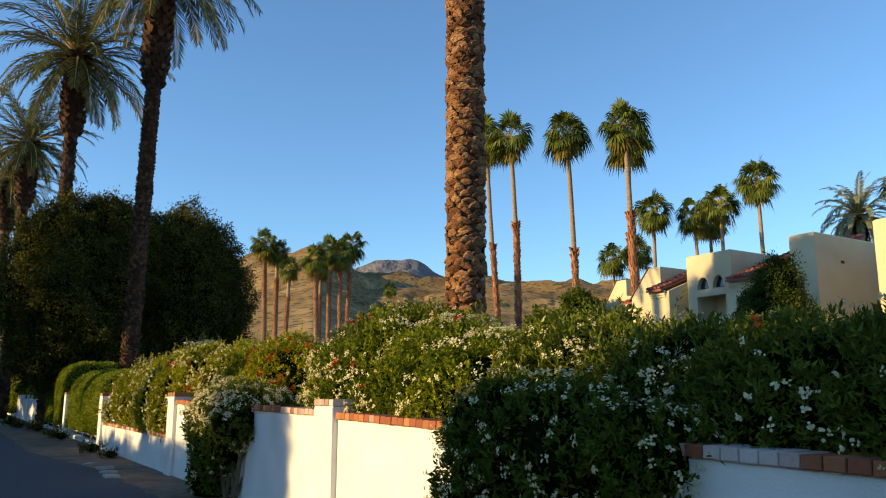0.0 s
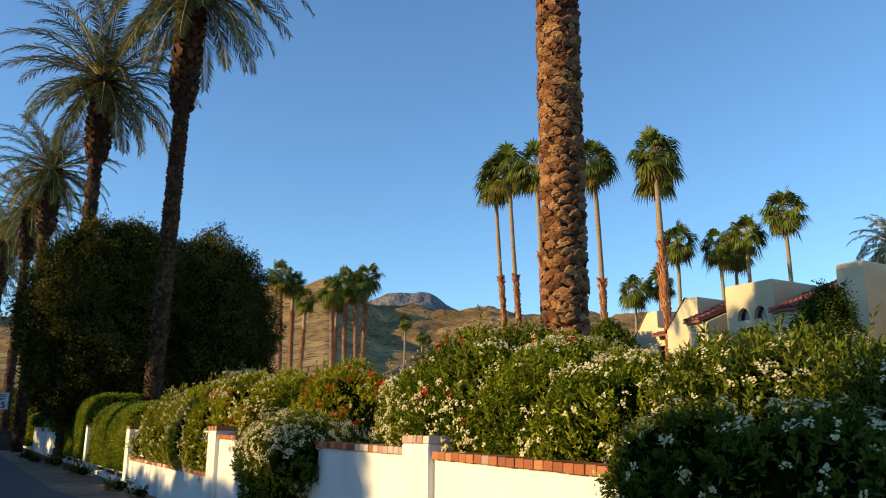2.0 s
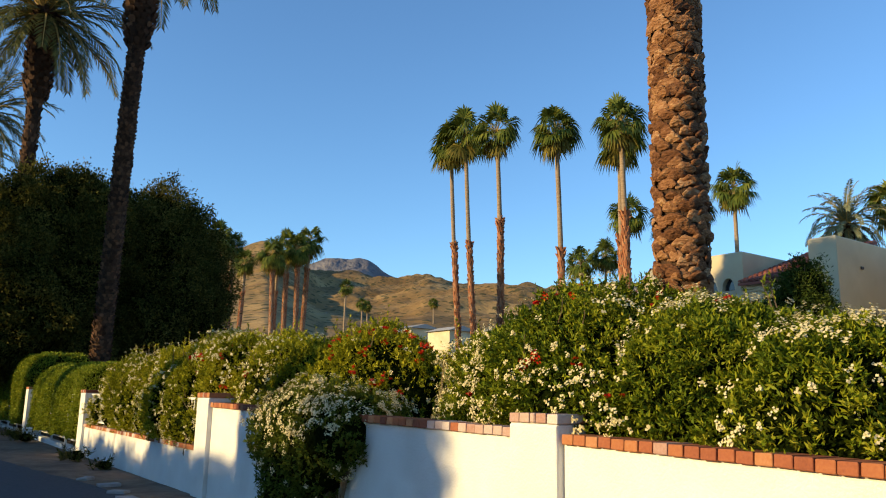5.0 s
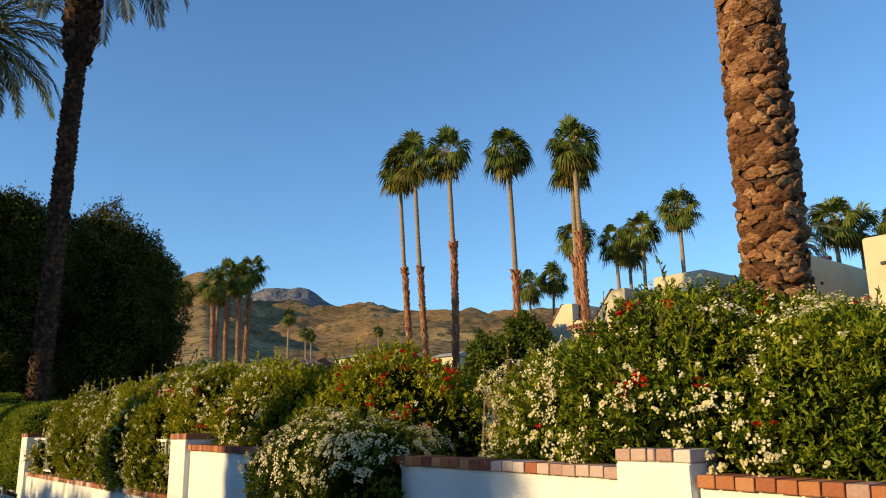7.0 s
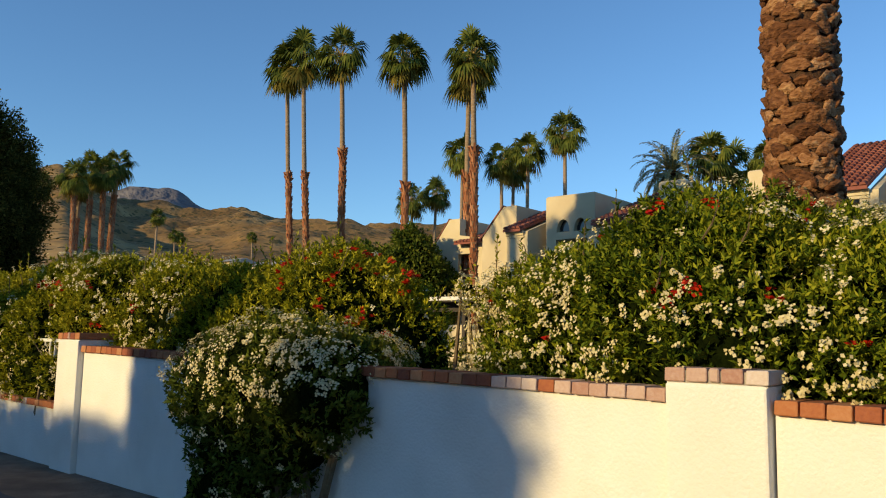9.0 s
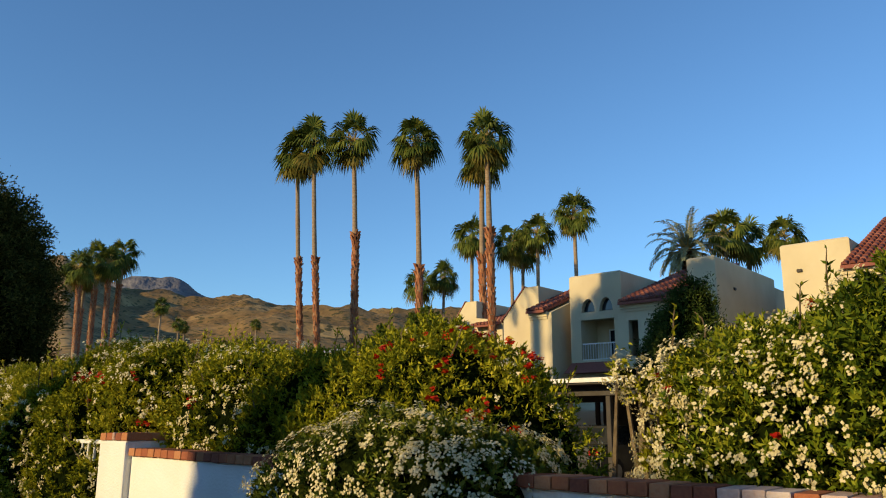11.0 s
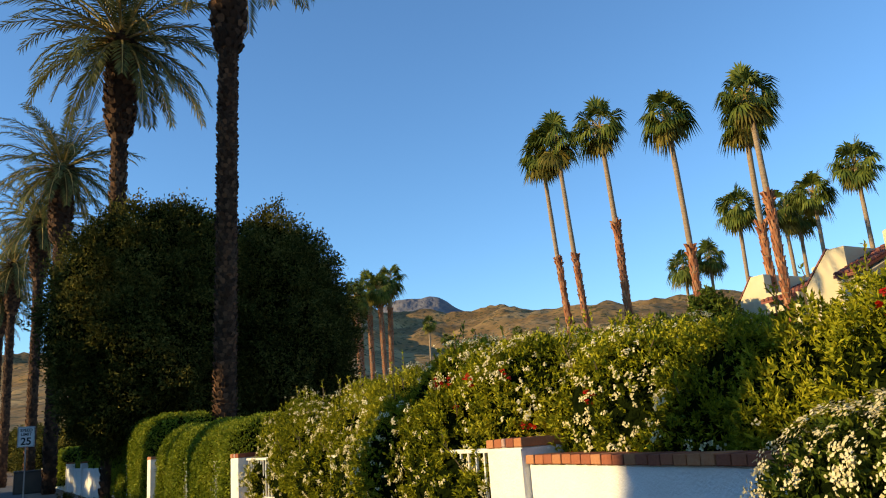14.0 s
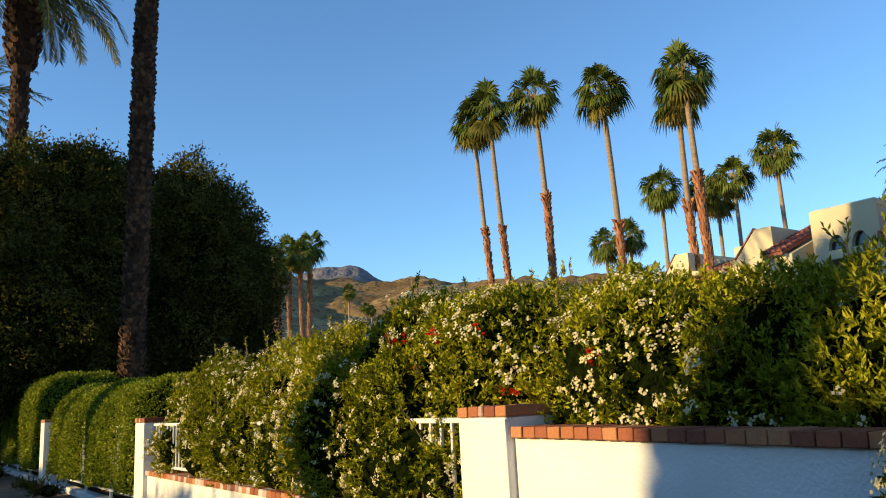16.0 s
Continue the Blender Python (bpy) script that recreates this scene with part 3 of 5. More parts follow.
def fan_palm(x, y, crown_z, skirt, k, size=1.0, z0=0.0, label="", group="fan palms", reach=(0, 0), stout=1.0):
    """A palm whose crown stands over (x, y); reach is how far the trunk leans from its foot."""
    ob = thing("fan_palm", label or "tall fan palm with slim trunk above shaggy leaf bases", "palm tree", (x - reach[0], y - reach[1], z0), group)
    h = crown_z - z0 - 0.3
    tr, sk = fan_trunk(h, max(0, skirt - z0) if skirt else 0, k * 7 + 1, r=0.165 * stout * size ** 0.5, reach=reach)
    put("trunk", tr, ob)
    if sk:
        tagged(put("shaggy_bark", sk, ob, "reddish shaggy old leaf bases"), kind="stuff")
    a, b, c = FAN[k % 4]
    for nm, me in (("crown", a), ("dry_skirt", b), ("stalkwork", c)):
        o = tagged(put(nm, me, ob, at=(reach[0], reach[1], h + 0.45), rot=(0, 0, k * 1.7)), kind="stuff")
        o.scale = (size * 0.97, size * 0.97, size * 1.08)
    return ob


def date_crown(seed, length=4.6, fronds=62, wide=0.026, sag=1.0, leaf="date_leaf"):
    """Arching feather fronds with a leaflet on each side of a stalk."""
    rng = np.random.default_rng(seed)
    q, stalk = [], Geo()
    for i in range(fronds):
        t = (i + 0.5) / fronds
        el = math.radians(84 - 122 * t ** 0.9 + rng.uniform(-6, 6))
        az = i * 2.39996 + rng.uniform(-0.15, 0.15)
        h = np.array((math.cos(az), math.sin(az), 0.0))
        ln = length * rng.uniform(0.85, 1.08) * (0.8 + 0.2 * math.sin(math.pi * min(1, t + 0.2)))
        droop = rng.uniform(0.95, 1.5) * sag
        pts = []
        ang, p = el, np.array((0.0, 0.0, 0.0))
        steps = 15
        for k in range(steps + 1):
            pts.append(p.copy())
            p = p + (h * math.cos(ang) + np.array((0, 0, math.sin(ang)))) * ln / steps
            ang -= droop * (0.035 + 0.115 * (k / steps) ** 1.2) * max(0.25, math.cos(ang * 0.9))
        stalk.tube([tuple(v) for v in pts[::3]], [0.05 * (1 - 0.85 * k / 5) + 0.006 for k in range(6)], 4, cap=False)
        side = np.array((-h[1], h[0], 0.0))
        for k in range(2, steps):
            a, b = pts[k], pts[k + 1 if k < steps else k]
            d = unit(b - a)
            up = np.cross(side, d)
            ll = 0.52 * math.sin(math.pi * (0.12 + 0.83 * k / steps)) + 0.1
            for s in (-1, 1):
                for e in (0.0, 0.33, 0.66):
                    o = a + (b - a) * e
                    dv = unit(side * s * 0.75 + d * 0.75 - up * rng.uniform(-0.25, 0.35) + np.array((0, 0, -0.15)))
                    w = unit(np.cross(dv, up)) * wide
                    tip = o + dv * ll * rng.uniform(0.85, 1.1) + np.array((0, 0, -0.06))
                    m = o + dv * ll * 0.4
                    q.append([o, m - w, tip, m + w])
    return quads_mesh("fronds", q, M[leaf]), stalk.mesh("frond_stalks", M["date_stalk"])


DATE = [date_crown(11), date_crown(12), date_crown(13, fronds=54, wide=0.05, sag=1.4, leaf="date_pale")]


def boots(height, r, z0, rings, around, rg, size=1.0, flare=None):
    """Rows of cut leaf bases round a trunk, as one mesh."""
    g = Geo()
    for j in range(rings):
        z = z0 + height * (j + rg.uniform(-.25, .25)) / rings
        rr = r(z)
        for k in range(around):
            a = (k + 0.5 * (j % 2)) * 2 * math.pi / around + rg.uniform(-.12, .12)
            o = Vector((math.cos(a), math.sin(a), 0))
            t = Vector((-o.y, o.x, 0))
            w = math.pi * rr / around * rg.uniform(0.8, 1.1)
            h, q = height / rings * rg.uniform(0.8, 1.5), rg.uniform(0.02, 0.085) * size
            b = o * rr * 0.96 + Vector((0, 0, z))
            u = Vector((0, 0, 1))
            g.add([b - t * w * .5, b + t * w * .5, b + t * w + o * q + u * h * .7, b + t * w * .5 + o * q * 1.1 + u * h, b - t * w * .5 + o * q * 1.1 + u * h, b - t * w + o * q + u * h * .7, b - o * .03 + u * h],
                  [(0, 1, 2, 3, 4, 5), (4, 3, 6), (5, 4, 6), (3, 2, 6), (2, 1, 6), (0, 5, 6)])
    return g


def date_palm(x, y, neck, crown_z, k, r=0.26, label="", fat=0.5, scale=1.0, z0=0.0, tilt=0.0, crown=None):
    rg = random.Random(k)
    ob = thing("date_palm", label or "tall date palm with feather fronds and ringed trunk", "palm tree", (x, y, z0), "date palms along the street")
    ob.rotation_euler = (tilt, 0, 0)
    neck, crown_z = neck - z0, crown_z - z0
    n = 30
    g = Geo()
    bend = rg.uniform(-.06, .06)
    g.tube([(bend * math.sin(2.6 * i / n) * 0.5, 0, neck * i / n) for i in range(n + 1)], [r * (1.12 - 0.18 * i / n) for i in range(n + 1)], 12)
    put("trunk", g.mesh("trunk", M["bark_core"], True), ob)
    tagged(put("ringed_bark", boots(neck - 0.2, lambda z: r * (1.12 - 0.18 * z / neck), 0.05, int(neck / (0.105 if k == 2 else 0.17)), 12 if k == 2 else 9, rg, 1.0).mesh("ringed_bark", M["boot_shaded"]), ob), kind="stuff")
    put("leaf_base_collar", boots(crown_z - neck + 0.3, lambda z: fat * (0.75 + 0.25 * min(1, (z - neck + 0.3) / 0.8)), neck - 0.3, int((crown_z - neck) / 0.16), 11, rg, 1.6).tube([(0, 0, neck - 0.5), (0, 0, neck), (0, 0, crown_z)], [r, fat * 0.8, fat * 0.95], 12).mesh("leaf_base_collar", M["boot_shaded"]), ob, "shaggy brown collar of old leaf bases")
    a, b = DATE[k % 2 if crown is None else crown]
    for nm, me in (("crown", a), ("stalkwork", b)):
        o = tagged(put(nm, me, ob, at=(0, 0, crown_z - 0.1), rot=(0, 0, k * 1.3)), kind="stuff")
        o.scale = (scale, scale, scale)
    return ob

# ---------------------------------------------------------------- ground, street, hills


def smooth01(a, lo, hi):
    t = np.clip((a - lo) / (hi - lo), 0, 1)
    return t * t * (3 - 2 * t)


def fractal(x, y, s, seed=0.0, octaves=5):
    out = np.zeros(len(x))
    amp = 1.0
    for o in range(octaves):
        out += amp * np.array([noise.noise(Vector((a * s + seed, b * s - seed, 3.1 * o))) for a, b in zip(x, y)])
        s *= 2.1
        amp *= 0.5
    return out


RIDGE_AZ = (-40, 0, 12, 17, 22, 26, 30, 34, 38, 46, 52, 62, 75, 95, 130)
RIDGE_EL = (1.0, 6.5, 8.0, 9.4, 10.9, 8.6, 8.1, 8.9, 8.6, 8.1, 7.8, 7.4, 5.5, 3.0, 1.0)


def ground_height(x, y):
    r = np.hypot(x, y)
    az = np.degrees(np.arctan2(x, y))
    el = np.interp(az, RIDGE_AZ, RIDGE_EL)
    ridge = 900.0
    rise = np.clip((r - 75) / (ridge - 75), 0, 1)
    top = ridge * np.tan(np.radians(el))
    z = top * (0.8 * rise + 0.2 * rise ** 2)
    z = np.where(r > ridge, top * (1 - 0.7 * smooth01(r, ridge, 2200)), z)
    return z


def build_ground():
    """One polar sheet: flat round the street, rising to scrub hills, running out to the horizon."""
    az = np.concatenate([np.radians(np.linspace(-6, 80, 240)), np.radians(np.linspace(86, 350, 45))])
    rr = np.concatenate([[14, 30, 50, 75], np.geomspace(85, 900, 90), np.geomspace(940, 4200, 12)])
    a, r = np.meshgrid(az, rr)
    x, y = (r * np.sin(a)).ravel(), (r * np.cos(a)).ravel()
    z = ground_height(x, y)
    far = smooth01(np.hypot(x, y), 80, 420)
    z += far * (fractal(x, y, 1 / 190.0, 2.0, 6) * 17 - np.abs(fractal(x, y, 1 / 120.0, 9.0, 3)) * 13 - np.abs(fractal(x, y, 1 / 42.0, 17.0, 4)) * 7 + 7) * np.clip(z / 60, 0.05, 1)
    z[np.hypot(x, y) <= 76] = 0
    z -= 0.02
    na, nr = len(az), len(rr)
    f = [(j * na + i, j * na + (i + 1) % na, (j + 1) * na + (i + 1) % na, (j + 1) * na + i) for j in range(nr - 1) for i in range(na)]
    v = list(zip(x, y, z)) + [(0, 0, -0.02)]
    f += [(na * nr, (i + 1) % na, i) for i in range(na)]
    g = Geo()
    g.add(v, f)
    me = g.mesh("ground", M["soil"], True)
    me.materials.append(M["hill"])
    c = np.array([p.center[:2] for p in me.polygons])
    me.polygons.foreach_set("material_index", (np.hypot(c[:, 0], c[:, 1]) > 80).astype(np.int32))
    bm = bmesh.new()
    bm.from_mesh(me)
    bmesh.ops.recalc_face_normals(bm, faces=bm.faces)
    if sum(q.normal.z for q in bm.faces) < 0:
        bmesh.ops.reverse_faces(bm, faces=bm.faces)
    bm.to_mesh(me)
    bm.free()
    tagged(put("ground", me), "sandy ground rising to brown scrub desert hills", "ground", kind="structure")


build_ground()


def build_mountain():
    """A bare rock range far behind the hills."""
    az = np.radians(np.linspace(5, 75, 220))
    rr = np.linspace(2300, 3400, 30)
    a, r = np.meshgrid(az, rr)
    d = np.degrees(a)
    el = 5.0 + 5.6 * np.exp(-((d - 28.3) / 5.6) ** 2) + 1.6 * np.exp(-((d - 37) / 4.0) ** 2) + 3.7 * np.exp(-((d - 52) / 4.0) ** 2)
    x, y = (r * np.sin(a)).ravel(), (r * np.cos(a)).ravel()
    prof = 1 - np.abs(r - 2850) / 560
    z = 2850 * np.tan(np.radians(el)) * np.clip(prof, 0, 1) ** 0.8
    z = z.ravel() + fractal(x, y, 1 / 260.0, 5.0, 6) * 45 * np.clip(prof.ravel(), 0, 1)
    na, nr = len(az), len(rr)
    g = Geo().add(list(zip(x, y, z)), [(j * na + i, (j + 1) * na + i, (j + 1) * na + i + 1, j * na + i + 1) for j in range(nr - 1) for i in range(na - 1)])
    tagged(put("mountain_backdrop", g.mesh("mountain_backdrop", M["mountain"], True)), "bare blue-grey rock mountain beyond the hills", "mountain", kind="structure")


build_mountain()

# street, path and kerb
g = Geo().box((-12.0, -60, -0.3), (-3.6, 140, -0.1))
tagged(put("road", g.mesh("road", M["asphalt"])), "dark asphalt street in shade", "road", kind="structure")


def strip_along(name, x0, x1, z, material, y0=-60, y1=140, step=2.0, jag=0.0, seed=0, depth=0.25, edge=None):
    rg = random.Random(seed)
    g = Geo()
    n = int((y1 - y0) / step)
    v, f = [], []
    for i in range(n + 1):
        y = y0 + (y1 - y0) * i / n
        j = rg.uniform(-jag, jag)
        j += edge(y) if edge else 0.0
        v += [(x0, y, z - depth), (x0, y, z), (x1 + j, y, z), (x1 + j, y, z - depth)]
    for i in range(n):
        for k in range(3):
            a, b = i * 4 + k, i * 4 + k + 1
            f.append((a, b, b + 4, a + 4))
    g.add(v, f)
    return g.mesh(name, material)


def path_edge(y):
    """The sandy verge widens past the railings."""
    return -0.8 * min(1.0, max(0.0, (y - 8.0) / 6.0)) - 0.3 * min(1.0, max(0.0, (y - 14.0) / 30.0))


tagged(put("pavement", strip_along("pavement", -3.45, -0.78, 0.0, M["pavement"], step=0.4, jag=0.035, seed=4, edge=path_edge)), "grey paved path along the garden wall", "pavement", kind="structure")
tagged(put("verge", strip_along("verge", -2.2, 0.3, -0.006, M["soil"], step=0.5)), "strip of bare sandy soil below the wall", "verge", kind="structure")
kerb = tagged(put("kerb", strip_along("kerb", -3.6, -3.45, 0.004, M["kerb"], step=3.0)), "pale concrete kerb at the street edge", "kerb", kind="structure")

# ---------------------------------------------------------------- garden wall
PIER_W, PIER_D = 0.47, 0.42
BRICK_ME = bevelled_box("brick", (0.24, 0.097, 0.063), 0.004, M["brick"], rough=0.0015, seed=2)
BRICK_PALE = BRICK_ME.copy()
BRICK_PALE.materials.clear()
BRICK_PALE.materials.append(M["brick_pale"])
BRICK_HALF = bevelled_box("brick_half", (0.24, 0.046, 0.062), 0.006, M["brick_pale"], rough=0.0015, seed=3)
PIER_ME = bevelled_box("pier", (PIER_D, PIER_W, 1.6), 0.018, M["stucco"], 2, rough=0.004, seed=1)
wall = thing("wall_street", "white stucco garden wall with red brick capping", "wall", (0, 0, 0), kind="structure")
pending_bricks = []


def pier(y, top, pale=0.0):
    """A square pier; its brick cap course is laid later."""
    put("pier", PIER_ME, wall, at=(PIER_D / 2, y + PIER_W / 2 + 0.01, top - 0.066 - 0.8))
    g = Geo().box((0.012, y + 0.022, top - 0.068), (PIER_D - 0.012, y + PIER_W, top - 0.012))
    put("mortar_bed", g.mesh("mortar_bed", M["mortar"]), wall)
    n = 5
    for k in range(n):
        w = (PIER_W + 0.02) / 4.5
        half = k == 2
        yy = y + (k + 0.5) * w - (0.5 * w if k > 2 else (0.25 * w if half else 0))
        pending_bricks.append((0.118, yy, top - 0.031, 0.0, half, pale))
        if not half:
            pending_bricks.append((PIER_D - 0.118, yy, top - 0.031, 0.0, False, pale * 0.5))


def panel(y0, y1, top0, top1, x=0.055, thick=0.19, bottom=-0.3, cap=True, pale=lambda y: 0.0):
    """A rendered wall panel with a gently rising top and a row of header bricks on it."""
    n = max(4, int((y1 - y0) / 0.25))
    rg = random.Random(int(y0 * 10))
    g = Geo()
    v, f = [], []
    for i in range(n + 1):
        y = y0 + (y1 - y0) * i / n
        t = top0 + (top1 - top0) * i / n - 0.064
        j = rg.uniform(-.006, .006)
        v += [(x + j, y, bottom), (x + j, y, t - 0.012), (x + j + 0.012, y, t), (x + thick - 0.012, y, t), (x + thick, y, t - 0.012), (x + thick, y, bottom)]
    for i in range(n):
        for k in range(5):
            a = i * 6 + k
            f.append((a, a + 1, a + 7, a + 6))
    f += [(5, 4, 3, 2, 1, 0), tuple(n * 6 + k for k in range(6))]
    put("panel", g.add(v, f).mesh("panel", M["stucco"]), wall)
    if cap:
        nb = int((y1 - y0) / 0.1035)
        for k in range(nb):
            y = y0 + (k + 0.5) * (y1 - y0) / nb
            z = top0 + (top1 - top0) * (y - y0) / (y1 - y0) - 0.031
            pending_bricks.append((x + thick / 2 - 0.006, y, z, math.atan2(top1 - top0, y1 - y0), False, pale(y)))
        g = Geo()
        for k in range(n):
            a, b = y0 + (y1 - y0) * k / n, y0 + (y1 - y0) * (k + 1) / n
            z = top0 + (top1 - top0) * (k + 0.5) / n
            g.box((x + 0.004, a, z - 0.068), (x + thick - 0.014, b, z - 0.014))
        put("mortar_bed", g.mesh("mortar_bed", M["mortar"]), wall)


pier(0.0, 1.268, 0.85)
pier(6.64, 1.357)
pier(14.45, 1.37)
pier(22.5, 1.42)
pier(31.5, 1.42)
pier(39.9, 1.43)
pier(48.0, 1.43)
pier(56.0, 1.43)
pier(-5.86, 1.155)
pier(-11.8, 1.12)
panel(0.49, 6.64, 1.165, 1.235, pale=lambda y: 0.9 if y < 1.5 else 0.0)
panel(-5.37, 0.0, 1.045, 1.145, pale=lambda y: 0.75 if -4.9 < y < -3.2 else 0.05)
panel(-11.3, -5.86, 1.02, 1.045)
panel(7.13, 14.45, 0.64, 0.66, pale=lambda y: 0.5)
panel(14.95, 22.5, 0.16, 0.18, cap=False)
panel(23.0, 31.5, 0.16, 0.18, cap=False)
panel(40.4, 48.0, 1.2, 1.2, cap=False)
panel(48.5, 56.0, 1.2, 1.2, cap=False)
panel(56.5, 110.0, 1.2, 1.2, cap=False)
panel(32.0, 39.9, 1.2, 1.2, cap=False)
panel(-50.0, -12.3, 1.0, 1.02, cap=False)

# white picket railing on the low stretches


def railing(y0, y1, z0, z1, x=0.14):
    ob = thing("railing", "white painted metal picket railing grown over by shrubs", "railing", (x, y0, 0), kind="", group="railings on the low wall")
    g = Geo()
    for z in (z0, z1):
        put("rail", bevelled_box("rail", (0.035, y1 - y0, 0.035), 0.004, M["white_metal"]), ob, at=(0, (y1 - y0) / 2, z))
    picket = bevelled_box("picket", (0.022, 0.022, z1 - z0), 0.003, M["white_metal"])
    n = int((y1 - y0) / 0.125)
    for k in range(1, n):
        put("picket", picket, ob, at=(0, k * (y1 - y0) / n, (z0 + z1) / 2))
    for k in range(1, 4):
        put("post", bevelled_box("post", (0.045, 0.045, z1 - z0 + 0.14), 0.004, M["white_metal"]), ob, at=(0, k * (y1 - y0) / 4, (z0 + z1) / 2 - 0.06))


railing(7.13, 14.45, 0.72, 1.27)
railing(14.95, 22.5, 0.24, 1.25)
railing(23.0, 31.5, 0.24, 1.25)

# ---------------------------------------------------------------- shrubs along the wall
WHITE_RED = "green shrub with white and red flowers behind the wall"
bush("flowering_shrub", "large green oleander with white and red flowers behind the wall", "shrub",
     [(1.25, 0.75, 1.35, 1.05, 1.0, 0.98), (1.1, 1.5, 1.12, 0.85, 0.72, 0.9), (1.2, -0.4, 1.15, 1.05, 0.9, 0.9), (1.1, -1.35, 1.05, 1.0, 0.85, 0.85), (0.95, 1.8, 0.88, 0.5, 0.36, 0.5), (1.6, 0.2, 1.2, 0.8, 1.2, 1.0), (0.62, 0.3, 1.25, 0.5, 0.9, 0.5)],
     M["leaf_bright"], 7200, (0.043, 0.0155), white=0.0095, red=56, seed=21, shoots=12, behind=1.1)
# this oleander's shade is put into its leaves by the darker leaf_mid
bush("flowering_shrub", "broad white-flowered oleander behind the wall, shade put into leaf colour", "shrub",
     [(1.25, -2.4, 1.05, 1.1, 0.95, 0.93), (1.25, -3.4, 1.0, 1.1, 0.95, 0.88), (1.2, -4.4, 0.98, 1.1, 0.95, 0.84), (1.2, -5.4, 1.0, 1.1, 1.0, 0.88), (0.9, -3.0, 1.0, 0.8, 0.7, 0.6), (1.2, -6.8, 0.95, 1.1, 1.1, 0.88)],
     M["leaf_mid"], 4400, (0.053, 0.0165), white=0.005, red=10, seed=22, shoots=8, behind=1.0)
# leaf_mid again: leaf colour darkened to stand for the shade here
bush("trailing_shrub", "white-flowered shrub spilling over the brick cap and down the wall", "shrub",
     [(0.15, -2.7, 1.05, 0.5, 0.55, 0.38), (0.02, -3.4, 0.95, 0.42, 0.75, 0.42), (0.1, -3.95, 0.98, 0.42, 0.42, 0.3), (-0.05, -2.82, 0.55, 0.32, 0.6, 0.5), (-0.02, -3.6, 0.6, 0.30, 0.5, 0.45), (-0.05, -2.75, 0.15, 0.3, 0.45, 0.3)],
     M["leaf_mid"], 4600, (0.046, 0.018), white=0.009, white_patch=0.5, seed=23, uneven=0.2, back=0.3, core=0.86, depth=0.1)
# darker leaves and thinned low blossom stand in for shade lower down
bush("trailing_shrub", "mound of white blossom trailing over the wall to the ground", "shrub",
     [(0.1, 3.4, 1.12, 0.55, 0.9, 0.36), (0.0, 3.9, 0.95, 0.42, 0.5, 0.42), (-0.02, 2.92, 1.0, 0.4, 0.45, 0.34), (-0.08, 3.6, 0.6, 0.36, 0.58, 0.5), (-0.05, 3.25, 0.75, 0.34, 0.5, 0.4), (-0.1, 3.75, 0.22, 0.34, 0.45, 0.42), (0.4, 3.3, 1.12, 0.45, 0.7, 0.28)],
     M["leaf_mid"], 5200, (0.046, 0.018), white=0.0135, seed=24, uneven=0.2, back=0.4, core=0.86, white_patch=0.4, depth=0.1, white_fade=0.9, petals=15, head=0.042)
bush("flowering_shrub", "rounded shrub dotted with red flowers behind the wall", "shrub",
     [(1.1, 4.0, 1.15, 0.85, 0.95, 1.05), (1.15, 3.5, 0.98, 0.75, 0.6, 0.9), (1.2, 4.8, 1.1, 0.85, 0.8, 0.95), (0.95, 3.05, 0.7, 0.5, 0.42, 0.5), (0.75, 4.2, 0.95, 0.55, 1.1, 0.75), (1.15, 5.5, 1.2, 0.75, 0.6, 0.9)],
     M["leaf_olive"], 5600, (0.043, 0.015), white=0.0006, red=66, red_at=[(3.45, 1.75), (3.8, 1.9), (3.3, 1.5)], red_spread=0.26, seed=25, shoots=12, behind=1.15)
bush("flowering_shrub", "mass of white-flowered shrub grown through the railing", "shrub",
     [(1.0, 6.3, 1.25, 0.8, 0.9, 0.93), (0.95, 7.6, 1.3, 0.85, 0.95, 1.0), (0.95, 8.8, 1.35, 0.85, 0.95, 1.05), (0.9, 9.9, 1.3, 0.8, 0.9, 0.92), (0.35, 8.3, 1.1, 0.45, 0.62, 0.75), (0.3, 9.2, 1.1, 0.42, 0.8, 0.72), (0.9, 5.6, 1.05, 0.7, 0.6, 0.8), (0.2, 8.0, 0.95, 0.26, 0.5, 0.42), (0.18, 7.55, 0.86, 0.2, 0.22, 0.3), (1.5, 8.0, 1.3, 0.8, 2.0, 1.0)],
     M["leaf_olive"], 6200, (0.043, 0.0165), white=0.0072, red=24, red_at=[(6.4, 1.5), (7.6, 1.75), (8.5, 1.95), (7.0, 1.3)], seed=26, shoots=34, behind=0.6, uneven=0.2)
bush("flowering_shrub", "pale-flowered shrub leaning over the white railing", "shrub",
     [(0.35, 10.3, 1.0, 0.45, 0.7, 0.55), (0.3, 11.4, 1.05, 0.45, 0.8, 0.55), (0.3, 12.6, 1.0, 0.42, 0.75, 0.5), (0.9, 11.2, 1.15, 0.8, 1.0, 0.85), (0.9, 12.7, 1.2, 0.8, 0.95, 0.9), (0.9, 14.0, 1.2, 0.7, 0.8, 0.82), (0.3, 13.8, 0.95, 0.35, 0.4, 0.4)],
     M["leaf_olive"], 5600, (0.044, 0.0165), white=0.0075, seed=27, shoots=44, behind=0.6, uneven=0.3, ripple=0.08)


